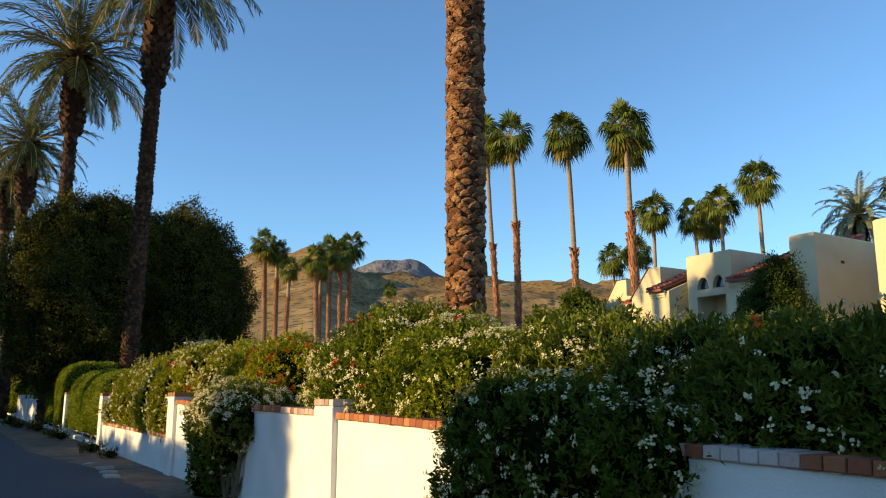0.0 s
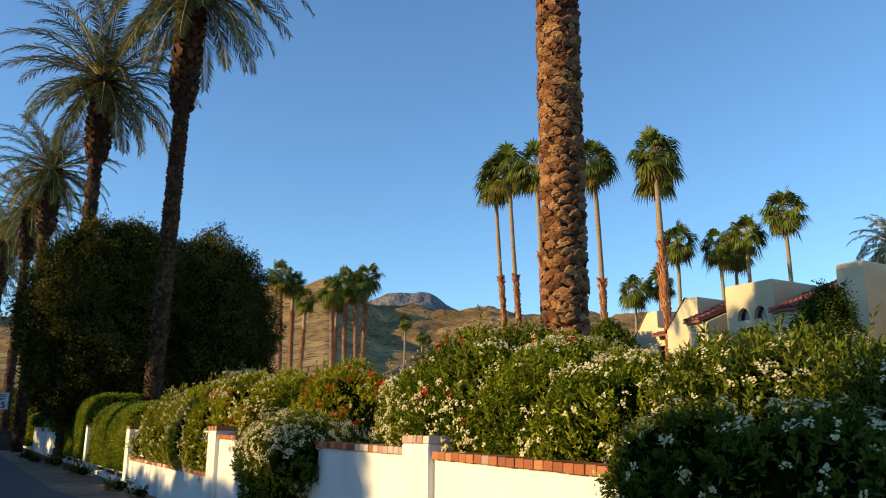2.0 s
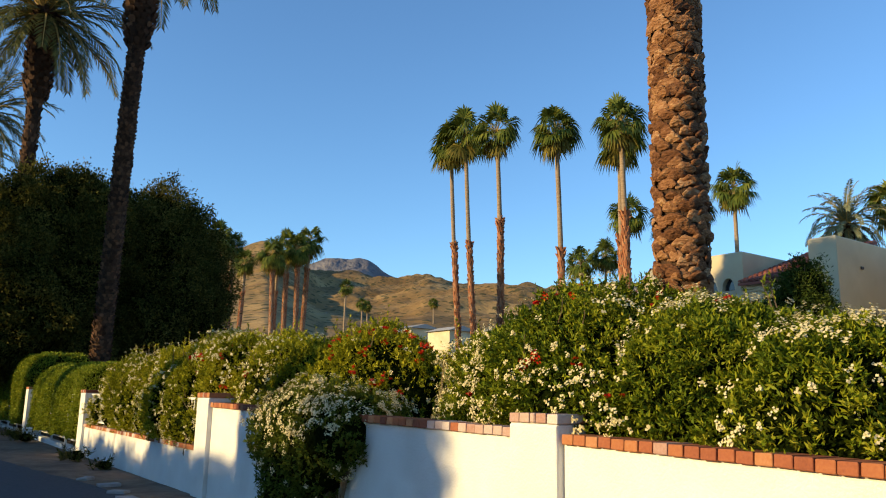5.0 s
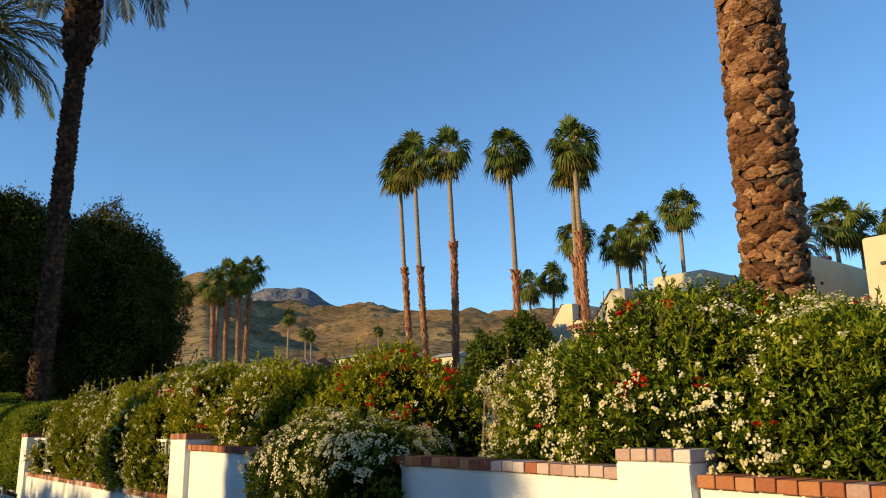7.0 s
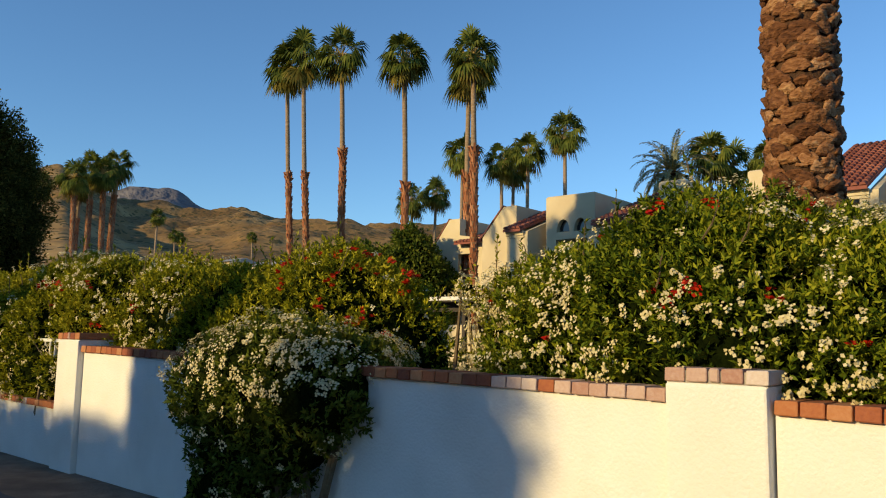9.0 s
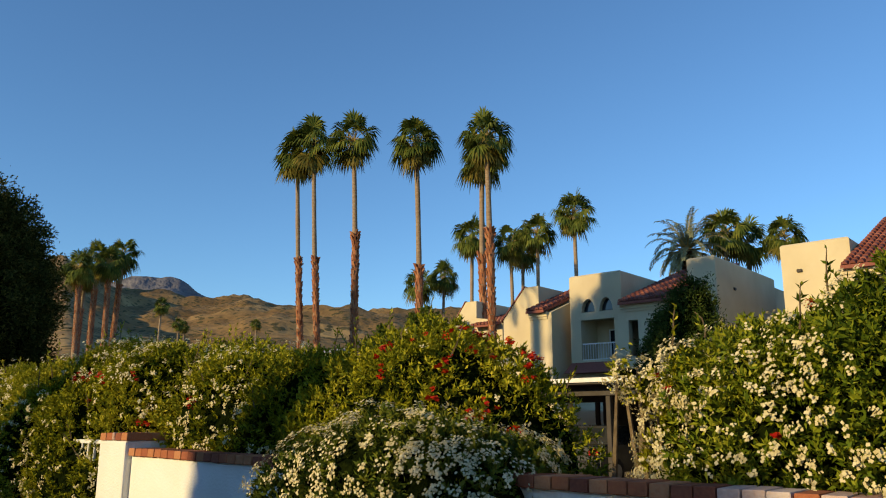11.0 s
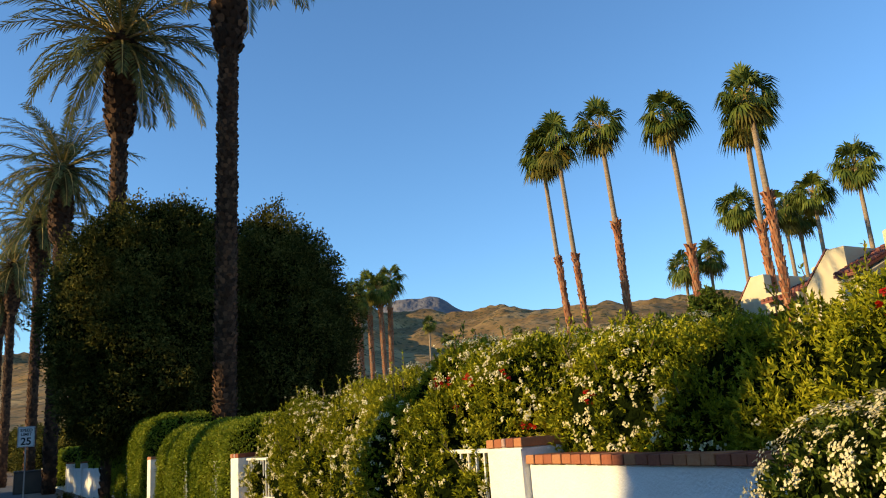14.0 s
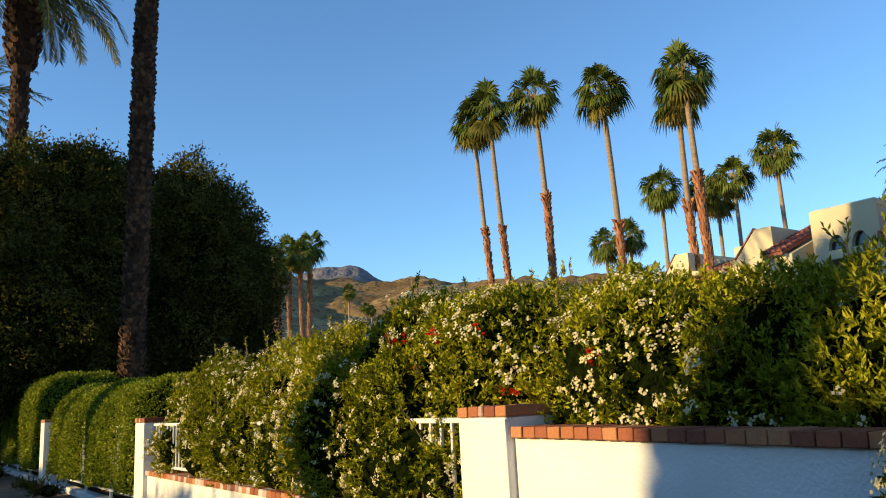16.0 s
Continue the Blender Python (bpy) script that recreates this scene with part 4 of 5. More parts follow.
bush("trailing_shrub", "pale blossom sprays leaning out beside the oleander", "shrub",
     [(0.8, 2.05, 1.3, 0.26, 0.15, 0.4), (0.75, 2.1, 1.05, 0.26, 0.15, 0.3), (0.85, 2.2, 1.64, 0.16, 0.13, 0.13), (0.85, 2.36, 1.74, 0.1, 0.1, 0.05), (0.85, 1.95, 1.66, 0.22, 0.15, 0.2), (0.8, 1.82, 1.4, 0.22, 0.14, 0.36)],
     M["leaf_olive"], 3600, (0.043, 0.015), white=0.02, seed=28, uneven=0.2, core=0.55, white_patch=1.0, shoots=2, petals=12, head=0.028)


def hedge(y0, y1, x0, x1, top0, top1, seed, label, bottom=0.3, dense=2600, leaf=(0.05, 0.026), swells=3, bulge=0.16):
    """A clipped hedge: an upright face that rolls over into a rounded top, in a few broad swells."""
    rng = np.random.default_rng(seed)
    base = np.array(((x0 + x1) / 2, (y0 + y1) / 2, 0.0))
    phase = rng.random() * 0.5

    def shape(u, v, push):
        """u runs along the hedge, v up the face and over the top, both 0 to 1."""
        near = np.minimum(u, 1 - u) * (y1 - y0)
        e = np.sqrt(np.clip(1 - (1 - np.clip(near / 0.7, 0, 1)) ** 2, 0, 1))
        w = np.abs(np.sin(math.pi * (u * swells + phase + 0.07 * np.sin(9 * u)))) ** 0.55
        top = top0 + (top1 - top0) * u - (1 - e) * 0.7 - (1 - w) * bulge * 0.9 + 0.05 * np.sin(17 * u + seed)
        r = 0.75
        arm = top - bottom - r
        lengths = arm + r * math.pi / 2
        s = v * (lengths + x1 - x0 - r)
        ang = np.clip((s - arm) / r, 0, math.pi / 2)
        x = x0 + r * (1 - np.cos(ang)) + np.clip(s - lengths, 0, None) + (1 - e) * 0.6 + (1 - w) * bulge * np.cos(ang)
        low = np.clip(s, 0, None)
        z = bottom + np.minimum(low, arm) + r * np.sin(ang)
        x = x - 0.10 * np.clip(1 - low / 1.2, 0, 1) * np.sin(7 * u * swells)
        y = y0 + u * (y1 - y0)
        n = np.stack((-np.cos(ang), np.where(u < 0.5, -1, 1) * (1 - e) * 1.2, np.sin(ang) + 0.05), axis=-1)
        n = n / np.linalg.norm(n, axis=-1, keepdims=True)
        p = np.stack((x, y, z), axis=-1)
        return p + n * push, n

    ob = thing("hedge", label, "hedge", (float(base[0]), float(base[1]), 0), "clipped hedges")
    nu, nv = int((y1 - y0) / 0.12), 22
    uu, vv = np.meshgrid(np.linspace(0, 1, nu), np.linspace(0, 1, nv), indexing="ij")
    core, _ = shape(uu.ravel(), vv.ravel(), -0.06)
    core = core - base
    verts = [tuple(q) for q in core]
    faces = [(i * nv + j, (i + 1) * nv + j, (i + 1) * nv + j + 1, i * nv + j + 1) for i in range(nu - 1) for j in range(nv - 1)]
    back = len(verts)
    verts += [(x1 - base[0], float(core[i * nv][1]), bottom) for i in range(nu)]
    for i in range(nu - 1):
        faces.append((i * nv + nv - 1, (i + 1) * nv + nv - 1, back + i + 1, back + i))
        faces.append((i * nv, back + i, back + i + 1, (i + 1) * nv))
    faces += [tuple(list(range(nv)) + [back]), tuple([back + nu - 1] + [(nu - 1) * nv + j for j in range(nv - 1, -1, -1)])]
    # core under the leaves, with the hedge's inner shade in its colour
    put("inner_foliage", Geo().add(verts, faces).mesh("inner_foliage", M["core_shade"], True), ob)
    n = int(dense * (y1 - y0) * (top0 + 1.6))
    p, nr = shape(rng.random(n), rng.random(n), 0.0)
    ends = int(dense * 0.9 * (top0 + top1) * (x1 - x0))
    t = rng.random(ends)
    q, qn = shape(np.where(rng.random(ends) < 0.5, 0.004, 0.996), rng.random(ends), 0.0)
    q[:, 0] += (x1 - q[:, 0]) * t
    q[:, 2] = bottom + (q[:, 2] - bottom) * rng.random(ends) ** 0.6
    qn[:, :] = np.stack((np.zeros(ends), np.where(q[:, 1] < base[1], -1, 1), np.zeros(ends)), axis=-1)
    p, nr = np.concatenate((p, q)), np.concatenate((nr, qn))
    field = lump(p * 2.7 + 1.3)
    p = p + nr * (field[:, None] * 0.035 + rng.normal(scale=0.018, size=(len(p), 1)))
    keep = (field > -0.45) | (rng.random(len(p)) < 0.35)
    keep &= p[:, 2] > bottom - 0.12 * rng.random(len(p))
    p, nr = p[keep], nr[keep]
    d = unit(nr * 0.6 + rnd_dirs(rng, len(p)) * 0.8 + np.array((0, 0, -0.2)))
    tagged(put("foliage", quads_mesh("foliage", leaf_quads(rng, p - base - nr * rng.random((len(p), 1)) * 0.05, d, *leaf), M["leaf_hedge"]), ob), kind="stuff")
    g, rg = Geo(), random.Random(seed)
    for k in range(int((y1 - y0) / 0.9)):
        y = (k + 0.5) * 0.9 - (y1 - y0) / 2
        g.tube([(rg.uniform(-.2, .2), y, -0.05), (rg.uniform(-.3, .3), y + rg.uniform(-.2, .2), 0.5), (rg.uniform(-.3, .3), y + rg.uniform(-.3, .3), 1.3)], [0.035, 0.03, 0.015], 5)
    tagged(put("branchwork", g.mesh("branchwork", M["stem"]), ob), kind="stuff")


hedge(15.0, 22.2, 0.0, 1.6, 1.98, 2.1, 31, "clipped green hedge in broad swells grown over a low railing", dense=2300, swells=3)
hedge(23.3, 31.35, 0.0, 1.7, 2.45, 2.72, 32, "tall clipped green hedge between white piers", dense=1500, leaf=(0.062, 0.034), swells=2, bulge=0.2)
hedge(33.0, 47.0, 0.3, 2.0, 2.3, 2.3, 33, "clipped hedge over the far white wall", dense=480, leaf=(0.11, 0.06), swells=5)
hedge(48.0, 60.0, -0.3, 1.4, 2.2, 2.2, 34, "clipped hedge at the far end of the street", dense=380, leaf=(0.12, 0.065), swells=4)

# low plants on the verge
for k, (x, y, s) in enumerate([(-0.32, 13.1, 0.3), (-0.2, 11.2, 0.22), (-0.35, 19.5, 0.34), (-0.3, 22.0, 0.26), (-0.5, 26.2, 0.4), (-0.9, 30.0, 0.35), (-1.0, 34.0, 0.4), (-0.4, 28.3, 0.3)]):
    bush("low_plant", "small dark low plant on the sandy verge", "plant", [(x, y, s * 0.35, s, s, s * 0.6)], M["leaf_dark"], 1400, (0.09, 0.02), seed=60 + k, core=0.5, group="low plants on the verge", uneven=0.3)

# ---------------------------------------------------------------- the large date palm
def big_palm():
    rg = random.Random(77)
    x, y, r, h = 1.76, 0.335, 0.2, 13.0
    ob = thing("date_palm", "large date palm trunk clad in rough brown cut leaf bases", "palm tree", (x, y, 0), "date palms along the street")
    g = Geo()
    g.tube([(0, 0, -0.1 + (h + 0.1) * i / 40) for i in range(41)], [r * (1.06 if i < 6 else 1.0) for i in range(41)], 16)
    put("trunk", g.mesh("trunk", M["bark_core"], True), ob)
    metas = []
    for s in range(6):
        q = random.Random(s + 5)
        b = Geo()
        cols, rows = 9, 5
        v, f = [], []
        for r_ in range(rows + 1):
            ph = -math.pi / 2 + math.pi * r_ / rows
            for c_ in range(cols):
                th = -math.pi * 0.62 + 1.24 * math.pi * c_ / (cols - 1)
                k_ = 1 + q.uniform(-.2, .2)
                ox, oy, oz = math.cos(th) * math.cos(ph) * k_, math.sin(th) * math.cos(ph) * k_, math.sin(ph) * (1 + q.uniform(-.25, .25))
                ragged = q.uniform(-.006, .010) if r_ > 2 else 0
                lip = 0.022 * max(0.0, oz) * max(0.0, ox)
                v.append((0.030 * ox + 0.004 + lip, 0.078 * oy, 0.040 * oz + 0.022 * max(0, ox) + ragged - 0.028 * oy * oy))
        f = [(r_ * cols + c_, r_ * cols + c_ + 1, (r_ + 1) * cols + c_ + 1, (r_ + 1) * cols + c_) for r_ in range(rows) for c_ in range(cols - 1)]
        b.add(v, f)
        metas.append(b.mesh("leaf_base", M["boot"], True))
    around, step = 9, 0.066
    count, j, rest = 0, 0, Geo()
    z = 1.75
    while z < 12.6:
        for k in range(around):
            a = (k + 0.5 * (j % 2)) * 2 * math.pi / around + 0.07 * j + rg.uniform(-.1, .1)
            me = metas[rg.randrange(6)]
            m = Matrix.LocRotScale((math.cos(a) * r, math.sin(a) * r, z + rg.uniform(-.03, .03)), Euler((rg.uniform(-.3, .3), rg.uniform(-.25, .25), a + rg.uniform(-.2, .2))), Vector((rg.uniform(.6, 1.35), rg.uniform(.75, 1.35), rg.uniform(.7, 1.25))))
            if count < 300:
                o = put("leaf_base", me, ob)
                o.matrix_basis = m
                count += 1
            else:
                rest.add([m @ v.co for v in me.vertices], [tuple(p.vertices) for p in me.polygons])
        z += step if z < 6.5 else step * 2.0
        j += 1
    tagged(put("upper_bark", rest.mesh("upper_bark", M["boot_island"]), ob), kind="stuff")
    a, b = DATE[0]
    tagged(put("crown", a, ob, at=(0, 0, h - 0.1)), kind="stuff")
    tagged(put("stalkwork", b, ob, at=(0, 0, h - 0.1)), kind="stuff")


big_palm()

# ---------------------------------------------------------------- palms along the street and behind
date_palm(2.2, 24.2, 13.6, 18.6, 2, r=0.27, fat=0.5, scale=1.15, tilt=0.06, label="tall date palm beside the hedge, shade put into ringed trunk's colour")
date_palm(0.1, 31.0, 13.4, 17.1, 3, r=0.26, fat=0.52, scale=1.12)
date_palm(-0.9, 46.0, 13.0, 16.9, 4, r=0.27, fat=0.55)
date_palm(-1.4, 57.0, 13.4, 16.9, 5, r=0.27, fat=0.55)
date_palm(-2.7, 70.0, 13.4, 16.9, 6, r=0.27, fat=0.55)
date_palm(-3.4, 82.0, 13.4, 16.9, 7, r=0.27, fat=0.55)
date_palm(-4.4, 95.0, 13.4, 16.9, 8, r=0.27, fat=0.55)
EYE = (-3.29, 0.97, 1.455)


def polar(az, dist, el):
    a = radians(az)
    return EYE[0] + dist * math.sin(a), EYE[1] + dist * math.cos(a), EYE[2] + dist * math.tan(radians(el))


for k, (az, dist, el, sel, size) in enumerate([(37.9, 64.0, 19.4, 11.9, 1.0), (39.1, 63.0, 20.3, 12.05, 1.05), (42.3, 50.5, 20.7, 14.0, 1.05), (47.2, 49.5, 20.7, 11.6, 1.05), (52.85, 44.2, 21.0, 14.4, 1.1), (52.4, 48.0, 19.6, 12.5, 1.05)]):
    x, y, z = polar(az, dist, el)
    fan_palm(x, y, z, EYE[2] + dist * math.tan(radians(sel)), k, size * dist / 47, reach=(-1.07, 0.84) if k < 2 else (-0.2, 0.15))
for k, (az, dist, el, size) in enumerate([(51.3, 80, 13.7, 1.35), (54.2, 82, 13.1, 1.3), (55.1, 86, 12.7, 1.3), (56.25, 80, 13.9, 1.3), (59.05, 78, 15.3, 1.45), (47.3, 100, 10.2, 1.4), (49.1, 102, 10.7, 1.35), (69.8, 62, 13.2, 1.15), (71.3, 64, 12.5, 1.15), (73.7, 62, 12.6, 1.0)]):
    x, y, z = polar(az, dist, el)
    z0 = max(0.0, float(ground_height(np.array([x]), np.array([y]))[0]) - 1.0)
    fan_palm(x, y, z, 0, k + 10, size, z0=z0, label="distant fan palm beyond the rooftops", group="distant fan palms")
for k, (az, dist, el, size) in enumerate([(19.3, 150, 11.3, 1.9), (20.3, 152, 10.7, 1.8), (21.3, 146, 9.5, 1.45), (23.3, 142, 10.3, 1.9), (24.4, 148, 10.9, 2.0), (25.9, 150, 11.4, 2.05), (25.1, 146, 10.7, 1.9), (23.7, 150, 9.6, 1.5)]):
    x, y, z = polar(az, dist, el)
    z0 = float(ground_height(np.array([x]), np.array([y]))[0]) - 1.5
    fan_palm(x, y, z, z - (3.0 if k % 3 == 0 else 5.5), k + 30, size, z0=z0, reach=((k * 37 % 11 - 5) * 0.16, 0.0), label="fan palm in a clump at the foot of the hills", group="fan palms below the hills", stout=1.7)
for k, (az, dist, el, size) in enumerate([(28.7, 190, 8.0, 1.25), (29.9, 200, 6.8, 1.0), (30.3, 205, 6.6, 0.9), (35.2, 230, 7.0, 1.0)]):
    x, y, z = polar(az, dist, el)
    z0 = float(ground_height(np.array([x]), np.array([y]))[0]) - 4.0
    fan_palm(x, y, z, 0, k + 40, size, z0=z0, label="small fan palm on the lower slope of the hills", group="fan palms on the slope", stout=1.3)
fan_palm(24.6, 2.0, 18.6, 13.9, 51, 1.15, label="tall fan palm with shaggy trunk before the cream house")
x, y, z = polar(67.3, 58, 12.2)
date_palm(x, y, z - 2.0, z, 9, r=0.3, fat=0.4, scale=0.8, crown=2, label="feather palm rising behind the cream houses")

# ---------------------------------------------------------------- trees
tree("shade_tree", "dense dark evergreen tree behind the hedge", 4.65, 28.6,
     [(0.3, 0, 8.35, 1.1, 1.4, 1.3), (-0.9, 0.2, 7.9, 1.0, 1.4, 1.3), (1.4, 0.1, 7.8, 1.0, 1.4, 1.3), (1.95, 0.2, 6.8, 1.0, 1.5, 1.6), (2.2, 0, 5.3, 1.1, 1.6, 1.9), (0.3, -0.2, 6.8, 2.0, 2.0, 2.0), (-1.6, 0.1, 6.6, 1.5, 1.8, 2.0),
      (0.4, -0.4, 4.6, 2.5, 2.3, 2.5), (-2.0, 0.3, 4.4, 2.0, 2.1, 2.2), (1.3, 0.2, 2.6, 2.0, 2.2, 2.1), (-1.4, 0.2, 2.4, 2.4, 2.3, 2.2)],
     M["leaf_dark"], 480, (0.125, 0.055), trunk=0.35, seed=41, uneven=0.42, core=0.8, sprigs=760)
tree("shade_tree", "dense dark evergreen tree overhanging the hedge and verge", 1.4, 28.0,
     [(-0.3, 0, 8.35, 1.1, 1.4, 1.35), (0.8, 0.2, 8.3, 1.0, 1.4, 1.2), (-1.5, 0.1, 8.0, 1.0, 1.4, 1.2), (-2.3, 0.2, 6.9, 1.1, 1.5, 1.5), (-2.7, 0.2, 5.4, 1.1, 1.6, 1.7), (1.3, 0.1, 6.9, 1.5, 1.8, 1.9), (-0.5, 0, 6.8, 2.0, 2.0, 1.9),
      (-0.4, -0.2, 5.0, 2.7, 2.3, 2.4), (-1.3, 0.2, 3.5, 1.8, 1.9, 1.9), (1.2, 0.2, 3.0, 2.2, 2.0, 2.2)],
     M["leaf_dark"], 480, (0.125, 0.055), trunk=0.35, seed=42, uneven=0.42, core=0.8, sprigs=760, zmin=1.2)
tree("garden_tree", "leafy green tree beside the cream houses", 24.2, 12.2, [(0, 0.1, 4.3, 1.2, 1.25, 1.8), (0.4, 0.7, 3.0, 1.5, 1.5, 1.9), (0.2, -0.9, 3.0, 1.4, 1.3, 1.7), (0.1, -0.2, 5.5, 0.75, 0.75, 1.35), (0.2, 0.9, 4.6, 0.8, 0.8, 1.1)], M["leaf_tree"], 620, (0.13, 0.05), trunk=0.16, seed=43, sprigs=120, uneven=0.4, core=0.8)
for k, (az, dist, top, w) in enumerate([(45.5, 46, 6.9, 2.6), (48.4, 47, 8.2, 3.2), (50.0, 60, 7.6, 3.0), (40.5, 70, 6.5, 4.5), (33.0, 60, 4.6, 4.0), (21.0, 62, 5.6, 5.0), (26.0, 66, 5.2, 5.0), (29.5, 64, 4.6, 3.5), (17.0, 60, 5.5, 4.0), (36.5, 90, 6.0, 5.0)]):
    x, y, _ = polar(az, dist, 0)
    tree("garden_tree", "green garden tree in the middle distance", x, y, [(0, 0, top * 0.6, w * 0.6, w * 0.6, top * 0.4), (w * 0.4, -w * 0.2, top * 0.42, w * 0.5, w * 0.5, top * 0.34), (-w * 0.4, w * 0.2, top * 0.4, w * 0.5, w * 0.5, top * 0.32)], M["leaf_mid"], 110, (0.27, 0.12), trunk=0.18, seed=80 + k, sprigs=60, uneven=0.4, core=0.8)

for k, (x, y, top, w) in enumerate(((2.4, 63.0, 4.6, 2.6), (1.0, 74.0, 4.4, 3.0), (0.0, 86.0, 5.0, 3.2), (-1.4, 100.0, 5.2, 3.6), (-3.6, 112.0, 5.0, 4.0))):
    tree("garden_tree", "dark garden tree behind the far street wall", x, y, [(0, 0, top * 0.6, w * 0.6, w * 0.6, top * 0.4), (w * 0.4, -w * 0.2, top * 0.42, w * 0.5, w * 0.5, top * 0.36), (-w * 0.4, w * 0.2, top * 0.4, w * 0.5, w * 0.5, top * 0.34)], M["leaf_dark"], 110, (0.25, 0.11), trunk=0.18, seed=120 + k, sprigs=50, uneven=0.4, core=0.8)

# unseen trees added across the street, whose shade falls on wall and gardens
for y, w, top in ((-8.4, 3.0, 9.2), (-4.2, 2.6, 8.8), (-0.7, 1.7, 7.9), (1.7, 0.95, 6.95), (13.2, 1.95, 6.0), (16.8, 3.0, 5.7), (22.0, 3.0, 5.6), (27.5, 3.2, 5.7), (33.0, 3.2, 5.8), (39.0, 3.4, 5.8), (45.0, 3.4, 5.8), (51.0, 3.4, 5.8), (57.0, 3.4, 5.8)):
    tree("unseen_tree", "unseen round leafy tree added across the street to cast shade", -20.0, y, [(0, 0, top * 0.55, w, w, top * 0.38), (0.1, w * 0.32, top - 1.25, w * 0.8, w * 0.68, 1.25), (-0.1, -w * 0.32, top - 1.25, w * 0.8, w * 0.68, 1.25)], M["leaf_mid"], 45, (0.34, 0.16), trunk=0.16, seed=200 + int(y), core=0.95, uneven=0.06)


def box_hedge(x0, x1, y0, y1, top, seed):
    """A tall hedge clipped square, added out of view to block the sun."""
    rng = np.random.default_rng(seed)
    ob = thing("unseen_hedge", "unseen square-clipped hedge added across the street to shade the wall", "hedge", ((x0 + x1) / 2, (y0 + y1) / 2, 0))
    sx, sy = x1 - x0, y1 - y0
    put("inner_foliage", bevelled_box("inner_foliage", (sx - 0.1, sy - 0.1, top - 0.05), 0.2, M["core_shade"], 3), ob, at=(0, 0, top / 2 - 0.03))
    n = int(60 * 2 * (sx + sy) * top + 60 * sx * sy)
    q = rng.uniform(-0.5, 0.5, (n, 3))
    face = rng.integers(0, 5, n)
    nr = np.zeros((n, 3))
    for k, (ax, s) in enumerate(((0, -0.5), (0, 0.5), (1, -0.5), (1, 0.5), (2, 0.5))):
        q[face == k, ax] = s
        nr[face == k, ax] = 1 if s > 0 else -1
    p = q * np.array((sx, sy, top)) + np.array((0, 0, top / 2))
    tagged(put("foliage", quads_mesh("foliage", leaf_quads(rng, p, unit(nr + rnd_dirs(rng, n)), 0.14, 0.07), M["leaf_hedge"]), ob), kind="stuff")


# unseen blocks, each top set by where the wall's shade should end
box_hedge(-20.6, -19.4, 6.35, 7.7, 6.62, 51)
box_hedge(-20.6, -19.4, 7.75, 9.25, 6.02, 52)
box_hedge(-20.6, -19.4, 9.3, 10.2, 6.75, 54)
box_hedge(-20.5, -19.5, 10.25, 12.2, 5.9, 53)
# unseen slender tree added to shade the palm trunk and arched house
tree("unseen_slender_tree", "unseen tall slender evergreen added across the street to cast shade", -16.0, 27.6, [(0, 1.0, 12.2, 1.5, 1.5, 3.4), (0, 1.1, 14.8, 1.4, 1.4, 3.2), (0, 0.3, 17.2, 1.0, 1.1, 2.4), (0, 1.9, 17.0, 0.8, 0.7, 2.0)], M["leaf_dark"], 60, (0.4, 0.18), trunk=0.3, seed=330, core=0.92)
# unseen crown added to shade the middle house front
tree("unseen_broad_tree", "unseen tall broad evergreen added across the street to cast shade", -16.0, 24.6, [(0, 0.2, 16.6, 2.2, 2.2, 2.6), (0.2, -1.3, 17.8, 1.6, 1.6, 2.2), (0, 1.6, 16.2, 1.6, 1.5, 2.3), (0, 0.3, 13.4, 2.0, 2.2, 2.0)], M["leaf_dark"], 60, (0.4, 0.18), trunk=0.4, seed=331, core=0.9)
# two more out-of-view crowns, added to darken the trees behind the hedge
for y in (37.0, 46.5):
    tree("unseen_broad_tree", "unseen tall broad evergreen added across the street to cast shade", -16.0, y, [(0, 0, 8.4, 5.0, 5.0, 3.3), (0.5, 3.2, 8.4, 4.0, 4.0, 3.0), (-0.5, -3.0, 8.5, 4.0, 3.6, 3.0)], M["leaf_dark"], 40, (0.45, 0.2), trunk=0.45, seed=300 + int(y), core=0.9)
# unseen palms added for trunk shadow stripes, two raised to spare the houses
for k, (y, h) in enumerate(((9.35, 15.0), (13.1, 15.0), (22.0, 22.0), (31.2, 22.0), (0.5, 15.0), (-9.0, 15.0))):
    date_palm(-16.0, y, h, h + 2.5, 40 + k, r=0.27, fat=0.45, scale=0.95, label="unseen tall date palm added across the street to cast shade")

# ---------------------------------------------------------------- houses


def wall_cells(g, x0, x1, y0, y1, z0, z1, holes):
    """A wall slab across y and z with rectangular openings through it."""
    ys = sorted({y0, y1, *[h[0] for h in holes], *[h[1] for h in holes]})
    zs = sorted({z0, z1, *[h[2] for h in holes], *[h[3] for h in holes]})
    for a, b in zip(ys, ys[1:]):
        for c, d in zip(zs, zs[1:]):
            if not any(h[0] <= (a + b) / 2 <= h[1] and h[2] <= (c + d) / 2 <= h[3] for h in holes):
                g.box((x0, a, c), (x1, b, d))


def arch_fill(g, x0, x1, y0, y1, z0, z1, n=8):
    """Fills the corners of an opening above a round arch."""
    c, r, h = (y0 + y1) / 2, (y1 - y0) / 2, z1 - z0
    pts = [(c - r * math.cos(math.pi * k / n), z0 + h * math.sin(math.pi * k / n)) for k in range(n + 1)]
    for (a, p), (b, q) in zip(pts, pts[1:]):
        g.add([(x0, a, p), (x0, b, q), (x0, b, z1 + 0.001), (x0, a, z1 + 0.001), (x1, a, p), (x1, b, q), (x1, b, z1 + 0.001), (x1, a, z1 + 0.001)],
              [(3, 2, 1, 0), (4, 5, 6, 7), (0, 1, 5, 4)])


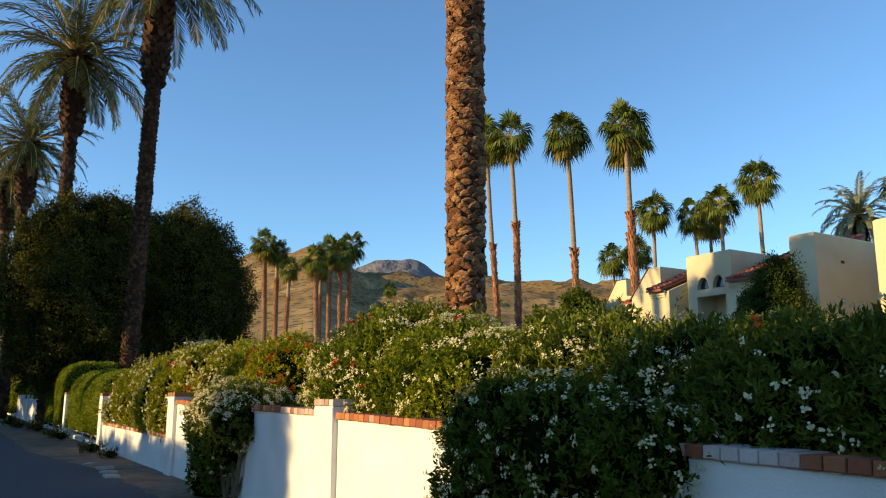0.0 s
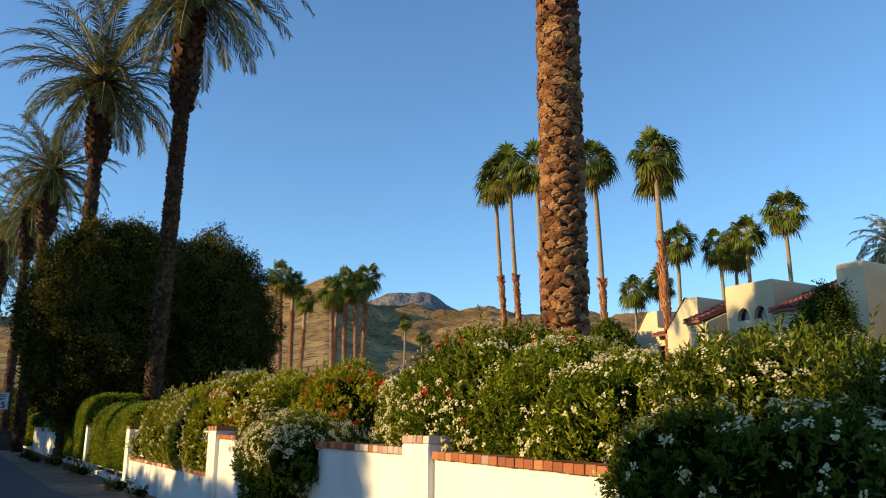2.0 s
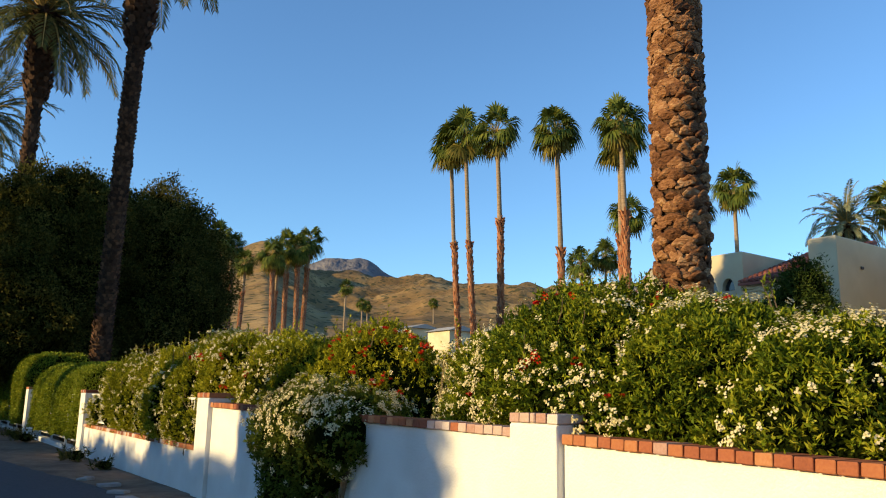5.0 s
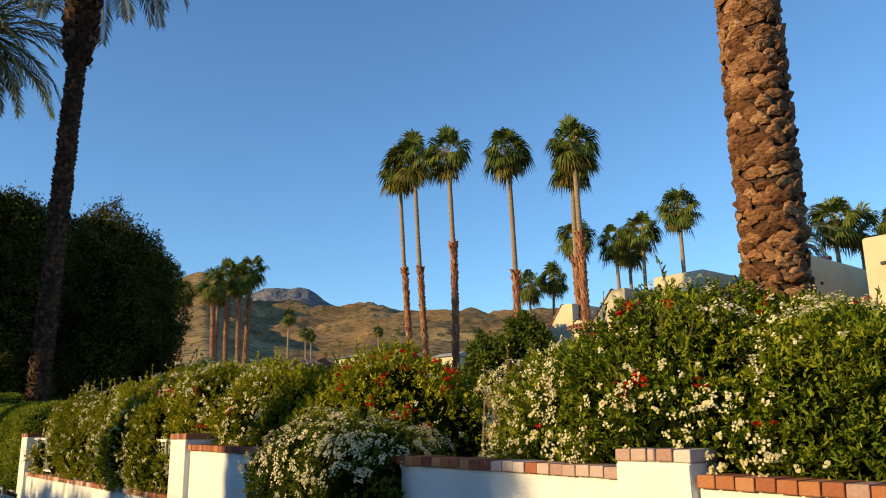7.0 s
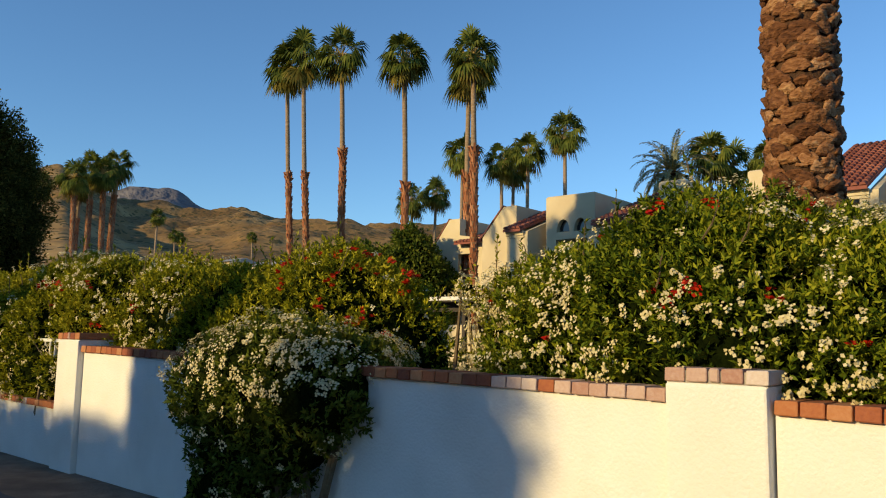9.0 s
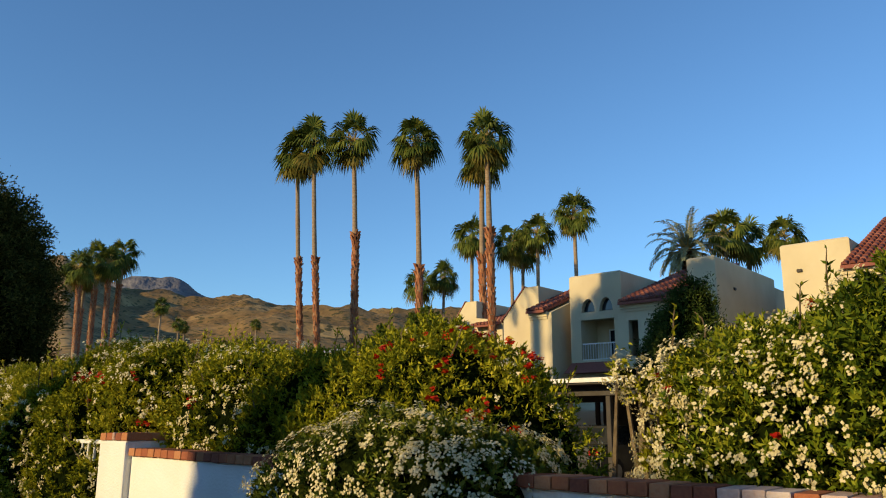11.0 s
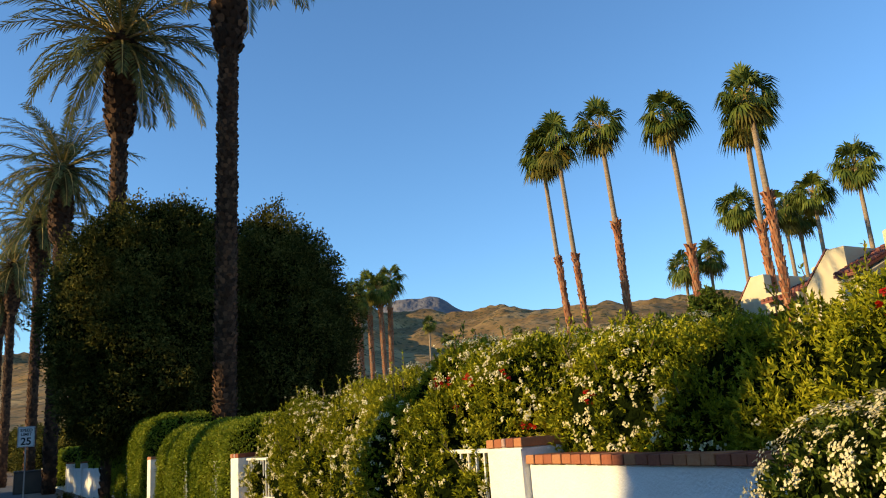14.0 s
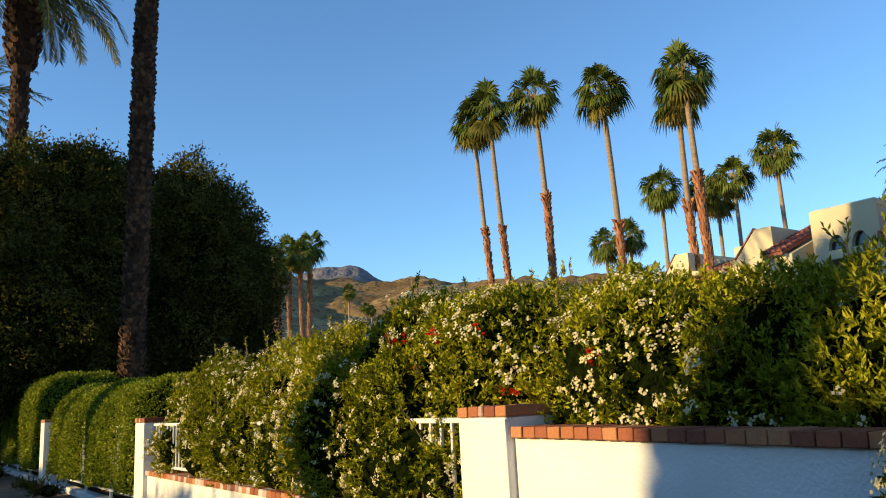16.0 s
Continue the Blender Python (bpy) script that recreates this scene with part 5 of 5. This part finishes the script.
def glazing(parent, x, y0, y1, z0, z1, bars=1, frame_mat="white_metal"):
    """A framed window set back in its opening."""
    f = Geo()
    t = 0.06
    f.box((x, y0, z0), (x + t, y0 + t, z1)).box((x, y1 - t, z0), (x + t, y1, z1)).box((x, y0 + t, z0), (x + t, y1 - t, z0 + t)).box((x, y0 + t, z1 - t), (x + t, y1 - t, z1))
    for k in range(bars):
        yc = y0 + (k + 1) * (y1 - y0) / (bars + 1)
        f.box((x, yc - t / 2, z0 + t), (x + t, yc + t / 2, z1 - t))
    w = put("window", f.mesh("window", M[frame_mat]), parent)
    put("pane", Geo().box((x + 0.025, y0 + t, z0 + t), (x + 0.035, y1 - t, z1 - t)).mesh("pane", M["glass"]), w)


def tile_roof(parent, x0, x1, y0, y1, z0, z1):
    """Rows of half-round clay tiles running up a sloping slab."""
    g = Geo()
    g.add([(x0, y0, z0 - 0.12), (x0, y1, z0 - 0.12), (x1, y1, z1 - 0.12), (x1, y0, z1 - 0.12), (x0, y0, z0), (x0, y1, z0), (x1, y1, z1), (x1, y0, z1)],
          [(0, 1, 2, 3), (7, 6, 5, 4), (0, 4, 5, 1), (1, 5, 6, 2), (2, 6, 7, 3), (3, 7, 4, 0)])
    roof = put("roof", g.mesh("roof", M["tile"]), parent)
    t = Geo()
    n = max(2, int((y1 - y0) / 0.24))
    ln = math.hypot(x1 - x0, z1 - z0)
    rows = max(2, int(ln / 0.42))
    ux, uz = (x1 - x0) / ln, (z1 - z0) / ln
    rg = random.Random(int(y0 * 31))
    for k in range(n):
        yc = y0 + (k + 0.5) * (y1 - y0) / n
        for j in range(rows):
            a, b = ln * j / rows, ln * (j + 1) / rows + 0.05
            v = []
            for s, rr, lift in ((a, 0.11, 0.03), (b, 0.085, 0.0)):
                for q in range(5):
                    th = math.pi * q / 4
                    o = rr * math.sin(th) + lift + rg.uniform(0, 0.006)
                    v.append((x0 + ux * s - uz * o, yc - rr * math.cos(th), z0 + uz * s + ux * o))
            t.add(v, [(q, q + 1, q + 6, q + 5) for q in range(4)] + [(0, 1, 2, 3, 4)])
    tagged(put("roof_tiles", t.mesh("roof_tiles", M["tile"]), roof), kind="stuff")


def cornice(parent, x, y0, y1, z):
    """A stepped moulding under the eaves, as one run."""
    pr = [(0.02, 0.0), (-0.16, 0.0), (-0.16, -0.11), (-0.10, -0.12), (-0.10, -0.22), (-0.05, -0.23), (-0.05, -0.33), (0.02, -0.33)]
    n = len(pr)
    v = [(x + a, y, z + c) for y in (y0, y1) for a, c in pr]
    f = [tuple(range(n)), tuple(range(2 * n - 1, n - 1, -1))] + [(k, n + k, n + (k + 1) % n, (k + 1) % n) for k in range(n)]
    put("cornice", Geo().add(v, f).mesh("cornice", M["cream"]), parent)


def balcony_rail(parent, x, y0, y1, z0, z1):
    g = Geo()
    g.box((x - 0.02, y0, z1 - 0.05), (x + 0.02, y1, z1)).box((x - 0.02, y0, z0), (x + 0.02, y1, z0 + 0.04))
    n = max(3, int((y1 - y0) / 0.13))
    for k in range(n + 1):
        y = y0 + (y1 - y0) * k / n
        g.box((x - 0.012, y - 0.012, z0 + 0.04), (x + 0.012, y + 0.012, z1 - 0.05))
    put("balcony_railing", g.mesh("balcony_railing", M["white_metal"]), parent, "white balcony railing")


def soften(me):
    bm = bmesh.new()
    bm.from_mesh(me)
    bmesh.ops.remove_doubles(bm, verts=bm.verts, dist=0.0005)
    bm.to_mesh(me)
    bm.free()
    return me


def tower(parent, x, y0, y1, top, holes=(), depth=6.0, arches=()):
    """A flat-topped stucco block with a soft-edged parapet and openings in its front."""
    g = Geo()
    e = 0.07
    wall_cells(g, x, x + 0.3, y0, y1, 0.0, top - e, [*holes, *arches])
    for h in arches:
        arch_fill(g, x, x + 0.3, *h)
    g.box((x + 0.3, y0, 0), (x + depth, y0 + 0.3, top - e)).box((x + 0.3, y1 - 0.3, 0), (x + depth, y1, top - e)).box((x + depth - 0.3, y0 + 0.3, 0), (x + depth, y1 - 0.3, top - e))
    g.box((x + 0.3, y0 + 0.3, top - 0.5), (x + depth - 0.3, y1 - 0.3, top - 0.3))
    g.add([(x, y0, top - e), (x + depth, y0, top - e), (x + depth, y1, top - e), (x, y1, top - e), (x + e, y0 + e, top), (x + depth - e, y0 + e, top), (x + depth - e, y1 - e, top), (x + e, y1 - e, top)],
          [(0, 1, 5, 4), (1, 2, 6, 5), (2, 3, 7, 6), (3, 0, 4, 7), (4, 5, 6, 7)])
    put("wall", soften(g.mesh("wall", M["cream"])), parent)
    for h in holes:
        if h[3] - h[2] < 1.45:
            glazing(parent, x + 0.16, *h)
        else:
            back = Geo()
            wall_cells(back, x + 1.5, x + 1.65, h[0] - 0.2, h[1] + 0.2, h[2] - 0.1, h[3] + 0.2, [(h[0] + 0.3, (h[0] + h[1]) / 2 + 0.3, h[2] - 0.1, h[3] - 0.3)])
            put("balcony_wall", back.mesh("balcony_wall", M["cream"]), parent)
            for nm, lo, hi in (("balcony_floor", (x + 0.3, h[0] - 0.2, h[2] - 0.2), (x + 1.498, h[1] + 0.2, h[2] - 0.04)), ("balcony_soffit", (x + 0.3, h[0] - 0.2, h[3] + 0.15), (x + 1.498, h[1] + 0.2, h[3] + 0.3)),
                               ("balcony_cheek", (x + 0.3, h[0] - 0.2, h[2] - 0.04), (x + 1.498, h[0] - 0.05, h[3] + 0.15)), ("balcony_cheek", (x + 0.3, h[1] + 0.05, h[2] - 0.04), (x + 1.498, h[1] + 0.2, h[3] + 0.15))):
                put(nm, Geo().box(lo, hi).mesh(nm, M["cream"]), parent)
            glazing(parent, x + 1.56, h[0] + 0.3, (h[0] + h[1]) / 2 + 0.3, h[2] - 0.04, h[3] - 0.3)
            balcony_rail(parent, x + 0.12, h[0], h[1], h[2], h[2] + 0.75)
    for h in arches:
        glazing(parent, x + 0.24, *h, bars=0, frame_mat="dark_metal")


def strip(parent, x, y0, y1, eave, rise, holes=(), run=6.0, deep=0.0):
    """A lower bay under a tiled slope rising away from the street."""
    g = Geo()
    wall_cells(g, x, x + 0.3, y0, y1, 0.0, eave - 0.1, holes)
    cornice(parent, x, y0, y1, eave - 0.06)
    put("wall", soften(g.mesh("wall", M["cream"])), parent)
    tile_roof(parent, x - 0.35, x + run, y0, y1, eave, eave + rise)
    for h in holes:
        if h[3] - h[2] > 1.45:
            put("balcony_wall", Geo().box((x + 1.4, h[0] - 0.1, h[2] - 0.1), (x + 1.55, h[1] + 0.1, h[3] + 0.1)).mesh("balcony_wall", M["cream"]), parent)
            put("balcony_floor", Geo().box((x + 0.3, h[0] - 0.1, h[2] - 0.2), (x + 1.398, h[1] + 0.1, h[2] - 0.06)).mesh("balcony_floor", M["cream"]), parent)
            glazing(parent, x + 1.3, h[0] + 0.2, h[1] - 0.2, h[2] - 0.04, h[3] - 0.25)
        else:
            glazing(parent, x + 0.16, *h)


def sloped_wall(parent, x0, x1, y0, y1, za, zb, base=0.0):
    """A side wall whose top follows the roof's slope, with tile coping."""
    g = Geo().add([(x0, y0, base), (x1, y0, base), (x1, y0, zb), (x0, y0, za), (x0, y1, base), (x1, y1, base), (x1, y1, zb), (x0, y1, za)],
                  [(0, 1, 2, 3), (7, 6, 5, 4), (3, 2, 6, 7), (0, 3, 7, 4), (1, 5, 6, 2)])
    put("side_wall", g.mesh("side_wall", M["cream"]), parent)


def gable_wall(parent, x, outline, depth, holes=(), base_top=None):
    """A street front drawn as an outline over y and z, extruded away from the street; openings stay below base_top."""
    low = min(y for y, _ in outline)
    high = max(y for y, _ in outline)
    g = Geo()
    if base_top is not None:
        wall_cells(g, x, x + 0.3, low, high, 0.0, base_top, holes)
        g.box((x + 0.3, low, 0), (x + depth, low + 0.3, base_top)).box((x + 0.3, high - 0.3, 0), (x + depth, high, base_top))
    n = len(outline)
    v = [(x + q, y, z) for q in (0, depth) for y, z in outline]
    g.add(v, [tuple(range(n)), tuple(range(2 * n - 1, n - 1, -1))] + [(k, n + k, n + (k + 1) % n, (k + 1) % n) for k in range(n)])
    put("wall", g.mesh("wall", M["cream"]), parent)


def verge_tiles(parent, x, a, b, wide=0.5):
    """A row of clay tiles down a sloping wall top, from a to b over y and z."""
    t = Geo()
    ln = math.hypot(b[0] - a[0], b[1] - a[1])
    n = max(2, int(ln / 0.3))
    uy, uz = (b[0] - a[0]) / ln, (b[1] - a[1]) / ln
    for k in range(n):
        v = []
        for s, rr in ((ln * k / n, 0.5), (ln * (k + 1) / n + 0.05, 0.46)):
            for q in range(6):
                th = math.pi * q / 5
                v.append((x + wide * 0.4 - wide * rr * math.cos(th), a[0] + uy * s - uz * 0.16 * math.sin(th), a[1] + uz * s + abs(uy) * 0.16 * math.sin(th) + 0.004))
        t.add(v, [(q, q + 1, q + 7, q + 6) for q in range(5)] + [(0, 1, 2, 3, 4, 5), (11, 10, 9, 8, 7, 6)])
    tagged(put("verge_tiles", t.mesh("verge_tiles", M["tile"]), parent, "red clay verge tiles"), kind="stuff")


near = thing("house", "cream two-storey stucco house with red tile roof and recessed balcony", "house", (0, 0, 0))
FX = 27.6
tower(near, FX - 0.5, 7.2, 9.65, 8.22)
put("vent", bevelled_box("vent", (0.1, 0.2, 0.12), 0.02, M["dark_metal"]), near, at=(FX - 0.52, 9.0, 7.15))
strip(near, 25.85, 5.1, 7.2, 6.86, 3.25, holes=[(5.42, 6.85, 5.05, 6.5)], run=7.4)
sloped_wall(near, 25.85, 33.2, 4.82, 5.1, 6.75, 9.72)
sloped_wall(near, 25.85, FX - 0.2, 7.2, 7.45, 6.72, 7.3)
strip(near, FX, -1.5, 4.82, 7.05, 2.9, holes=[(3.0, 4.0, 5.0, 6.3), (-0.5, 1.0, 5.0, 6.2)], run=6.5)
tower(near, FX, -5.5, -1.5, 8.2, holes=[(-4.2, -2.9, 5.0, 6.3)])
put("roof_slab", Geo().box((FX + 6.0, -5.5, 0.0), (FX + 12.0, 9.4, 8.0)).mesh("roof_slab", M["cream"]), near)
mid = thing("house", "cream two-storey stucco house with arched windows and tile roofs", "house", (0, 0, 0))
tower(mid, FX - 0.3, 12.3, 13.5, 8.27, depth=7.0)
put("vent", bevelled_box("vent", (0.2, 0.1, 0.12), 0.02, M["dark_metal"]), mid, at=(FX + 1.6, 12.29, 7.1))
strip(mid, FX - 0.7, 13.5, 16.4, 6.62, 2.35, holes=[(15.65, 16.1, 4.3, 5.85)], run=6.4)
sloped_wall(mid, FX - 0.7, FX + 4.5, 16.4, 16.6, 6.5, 8.0)
tower(mid, FX - 0.3, 16.6, 19.25, 8.2, holes=[(17.0, 18.7, 4.3, 6.1)], arches=[(17.05, 17.72, 6.45, 7.05), (17.95, 18.65, 6.45, 7.05)])
put("skirt_roof", Geo().add([(FX - 1.0, 16.6, 3.7), (FX - 1.0, 19.25, 3.7), (FX - 0.302, 19.25, 4.2), (FX - 0.302, 16.6, 4.2), (FX - 0.302, 16.6, 3.7), (FX - 0.302, 19.25, 3.7)], [(0, 1, 2, 3), (0, 3, 4), (1, 5, 2), (0, 4, 5, 1)]).mesh("skirt_roof", M["tile"]), mid)
strip(mid, 26.5, 19.95, 20.95, 6.6, 2.0, run=5.0)
sloped_wall(mid, 26.5, 31.0, 19.75, 19.95, 6.5, 8.2)
gable_wall(mid, FX - 0.35, [(20.95, 0.0), (23.05, 0.0), (23.05, 6.48), (21.72, 7.96), (20.95, 7.96)], 6.0)
verge_tiles(mid, FX - 0.35, (21.74, 7.96), (23.15, 6.4))
put("rear_block", Geo().box((FX + 5.0, 12.8, 0.0), (FX + 11.0, 20.5, 8.1)).mesh("rear_block", M["cream"]), mid)
far = thing("house", "cream stucco house with tile-edged gable set further back", "house", (0, 0, 0))
FX2 = 34.0
gable_wall(far, FX2, [(28.2, 6.7), (33.05, 6.7), (32.1, 7.63), (31.05, 8.98), (30.2, 8.98), (30.2, 7.9), (28.2, 7.6)], 6.0, holes=[(28.75, 30.3, 5.1, 6.7), (31.35, 31.95, 5.2, 6.45)], base_top=6.7)
verge_tiles(far, FX2, (31.07, 8.98), (32.15, 7.6))
verge_tiles(far, FX2, (32.1, 7.66), (33.3, 6.5))
glazing(far, FX2 + 0.16, 31.35, 31.95, 5.2, 6.45)
put("balcony_wall", Geo().box((FX2 + 1.5, 28.5, 4.9), (FX2 + 1.65, 30.6, 6.9)).mesh("balcony_wall", M["cream"]), far)
glazing(far, FX2 + 1.4, 28.9, 29.8, 5.1, 6.5)
tile_roof(far, FX2 - 0.6, FX2 + 4.0, 28.3, 30.19, 7.35, 8.7)
tower(far, FX2 + 1.5, 25.2, 28.2, 9.0, holes=[(25.9, 27.2, 5.0, 6.3)])
put("rear_block", Geo().box((FX2 + 6.0, 25.4, 0.0), (FX2 + 11.0, 32.4, 8.7)).mesh("rear_block", M["cream"]), far)

# low houses on the slope
for k, (az, dist, el, w, red) in enumerate([(37.0, 130, 4.9, 5.0, False), (31.0, 70, 4.3, 3.2, True), (34.0, 150, 5.0, 6.0, False), (41.0, 140, 5.0, 5.0, False)]):
    x, y, z = polar(az, dist, el)
    zb = float(ground_height(np.array([x]), np.array([y]))[0]) - 1.0
    h = thing("house", "small pale low-roofed house among trees below the hills", "house", (x, y, zb), "houses below the hills")
    put("wall", bevelled_box("wall", (w, w * 1.3, z - zb), 0.05, M["cream"]), h, at=(0, 0, (z - zb) / 2))
    rf = Geo().add([(-w * .6, -w * .75, z - zb), (w * .6, -w * .75, z - zb), (w * .6, w * .75, z - zb), (-w * .6, w * .75, z - zb), (0, -w * .75, z - zb + 0.9), (0, w * .75, z - zb + 0.9)],
                   [(0, 4, 5, 3), (1, 2, 5, 4), (0, 1, 4), (2, 3, 5), (3, 2, 1, 0)])
    put("roof", rf.mesh("roof", M["tile"] if red else M["kerb"]), h)
    put("window", Geo().box((-w / 2 - 0.04, -0.7, 1.0), (-w / 2 + 0.02, 0.7, 2.1)).mesh("window", M["glass"]), h)

# ---------------------------------------------------------------- carport and parked cars
cp = thing("carport", "flat carport with white roof edge on dark steel posts", "carport", (0, 0, 0))
put("roof", Geo().box((12.4, 3.6, 2.36), (18.4, 15.0, 2.46)).mesh("roof", M["dark_metal"]), cp)
put("roof_edge", Geo().box((12.34, 3.55, 2.40), (12.40, 15.05, 2.50)).mesh("roof_edge", M["white_metal"]), cp, "white metal roof edge")
put("beam", Geo().box((12.9, 3.7, 2.12), (13.1, 14.9, 2.36)).mesh("beam", M["dark_metal"]), cp)
put("beam", Geo().box((17.6, 3.7, 2.12), (17.8, 14.9, 2.36)).mesh("beam", M["dark_metal"]), cp)
for y in (4.2, 6.3, 9.35, 12.4, 14.6):
    for x in (13.0, 17.7):
        put("post", bevelled_box("post", (0.12, 0.12, 2.12), 0.01, M["dark_metal"]), cp, at=(x, y, 1.06))
# added dark sheets: shade under the carport is put into their colour
put("back_screen", Geo().box((18.36, 3.6, 0.0), (18.44, 12.6, 2.34)).mesh("back_screen", M["dark_metal"]), cp)
put("side_screen", Geo().box((13.3, 3.6, 0.0), (18.35, 3.68, 2.34)).mesh("side_screen", M["dark_metal"]), cp)
tagged(put("wall_garden", Geo().box((19.2, 2.0, 0), (19.45, 26.0, 1.9)).mesh("wall_garden", M["cream"])), "low cream wall behind the parked cars", "wall", kind="structure")


def car(x, y, paint, label, van=False):
    """A parked car, its tail towards the street."""
    ob = thing("car", label, "car", (x, y, 0), "cars under the carport")
    L, W = 4.5, 1.78
    prof = [(0.0, 0.45), (0.04, 0.92), (0.55, 1.0), (0.95, 1.42), (2.3, 1.46), (3.1, 1.02), (4.35, 0.86), (4.5, 0.5), (4.45, 0.3), (0.05, 0.3)]
    n = len(prof)
    g = Geo()
    v = []
    for s, inset in ((-1, 0), (1, 0)):
        for px, pz in prof:
            ww = W / 2 - (0.16 if pz > 1.2 else 0.0)
            v.append((px, s * ww, pz))
    f = [tuple(range(n - 1, -1, -1)), tuple(range(n, 2 * n))] + [(i, (i + 1) % n, n + (i + 1) % n, n + i) for i in range(n)]
    g.add(v, f)
    me = g.mesh("body", paint)
    bm = bmesh.new()
    bm.from_mesh(me)
    bmesh.ops.bevel(bm, geom=bm.edges[:], offset=0.04, segments=2, affect="EDGES")
    bm.to_mesh(me)
    bm.free()
    put("body", me, ob)
    put("rear_window", Geo().add([(0.58, -0.66, 1.03), (0.58, 0.66, 1.03), (0.90, 0.58, 1.37), (0.90, -0.58, 1.37), (0.62, -0.66, 1.0), (0.62, 0.66, 1.0), (0.94, 0.58, 1.34), (0.94, -0.58, 1.34)], [(3, 2, 1, 0), (4, 5, 6, 7), (0, 1, 5, 4), (2, 3, 7, 6)]).mesh("rear_window", M["glass"]), ob)
    for s in (-1, 1):
        put("side_window", Geo().add([(0.85, s * 0.90, 1.03), (2.9, s * 0.90, 1.03), (2.25, s * 0.75, 1.40), (1.05, s * 0.75, 1.40), (0.85, s * 0.86, 1.03), (2.9, s * 0.86, 1.03), (2.25, s * 0.71, 1.40), (1.05, s * 0.71, 1.40)], [(0, 1, 2, 3), (7, 6, 5, 4), (0, 4, 5, 1), (1, 5, 6, 2), (2, 6, 7, 3), (3, 7, 4, 0)]).mesh("side_window", M["glass"]), ob)
        put("tail_light", bevelled_box("tail_light", (0.08, 0.26, 0.16), 0.02, M["red_lens"]), ob, at=(0.02, s * 0.72, 0.80))
        for px in (0.85, 3.6):
            t = Geo().tube([(px, s * 0.70, 0.32), (px, s * 0.90, 0.32)], [0.32, 0.32], 18)
            w = put("wheel", t.mesh("wheel", M["rubber"]), ob)
            put("rim", Geo().tube([(px, s * 0.88, 0.32), (px, s * 0.915, 0.32)], [0.2, 0.18], 12).mesh("rim", M["steel"]), w)
    put("bumper", bevelled_box("bumper", (0.14, 1.7, 0.22), 0.04, paint), ob, at=(-0.02, 0, 0.5))
    return ob


car(13.6, 7.4, M["car_white"], "white car parked under the carport")
car(13.6, 10.9, M["car_dark"], "dark car parked under the carport")

# ---------------------------------------------------------------- speed sign
sign = thing("speed_sign", "white speed limit sign on a thin steel post", "road sign", (-2.05, 44.0, 0))
put("post", Geo().box((-0.03, 0.0, -0.2), (0.03, 0.05, 2.2)).mesh("post", M["steel"]), sign)
plate = put("plate", bevelled_box("plate", (0.72, 0.012, 0.94), 0.005, M["sign_white"]), sign, at=(0, -0.012, 2.75))
put("post_top", Geo().box((-0.03, 0.0, 2.2), (0.03, 0.05, 3.2)).mesh("post_top", M["steel"]), sign)
bd = Geo()
for a, b in (((-0.34, -0.45), (0.34, -0.435)), ((-0.34, 0.435), (0.34, 0.45)), ((-0.34, -0.435), (-0.325, 0.435)), ((0.325, -0.435), (0.34, 0.435))):
    bd.box((a[0], -0.012, a[1]), (b[0], -0.008, b[1]))
put("border", bd.mesh("border", M["sign_black"]), plate)
for txt, z, s in (("SPEED", 0.235, 0.19), ("LIMIT", 0.05, 0.19), ("25", -0.36, 0.46)):
    cu = bpy.data.curves.new("lettering", "FONT")
    cu.body, cu.size, cu.align_x, cu.extrude = txt, s, "CENTER", 0.002
    cu.offset = 0.022 * s
    tmp = bpy.data.objects.new("lettering", cu)
    scene.collection.objects.link(tmp)
    dg = bpy.context.evaluated_depsgraph_get()
    me = bpy.data.meshes.new_from_object(tmp.evaluated_get(dg))
    bpy.data.objects.remove(tmp)
    me.materials.clear()
    me.materials.append(M["sign_black"])
    put("lettering", me, plate, at=(0, -0.0095, z), rot=(radians(90), 0, 0))

# utility box by the path
box_ob = thing("utility_box", "low dark green utility box on the verge", "utility box", (-1.6, 50.5, 0))
put("cabinet", bevelled_box("cabinet", (1.5, 1.0, 1.1), 0.04, M["car_dark"], 2), box_ob, at=(0, 0, 0.55))
put("lid", bevelled_box("lid", (1.56, 1.06, 0.1), 0.03, M["car_dark"], 2), box_ob, at=(0, 0, 1.14))

# loose slabs at the edge of the path
for k, (x, y, s) in enumerate(((-0.86, 6.9, 0.34), (-0.78, 7.7, 0.26), (-0.7, 8.6, 0.3), (-0.82, 9.6, 0.24))):
    tagged(put("slab", bevelled_box("slab", (s * 0.7, s, 0.05), 0.012, M["kerb"], 1, rough=0.008, seed=k), None, at=(x, y, 0.012), rot=(0, 0, k * 0.8)), "loose flat concrete slab at the path edge", "slab", "loose slabs on the verge")

# ---------------------------------------------------------------- cap bricks, last
rb = random.Random(9)
for x, y, z, tilt, half, pale in pending_bricks:
    me = BRICK_HALF if half else (BRICK_PALE if rb.random() < pale else BRICK_ME)
    put("brick", me, wall, at=(x + rb.uniform(-.003, .003), y, z + rb.uniform(-.002, .002)), rot=(tilt + rb.uniform(-.012, .012), rb.uniform(-.01, .01), rb.uniform(-.02, .02)))
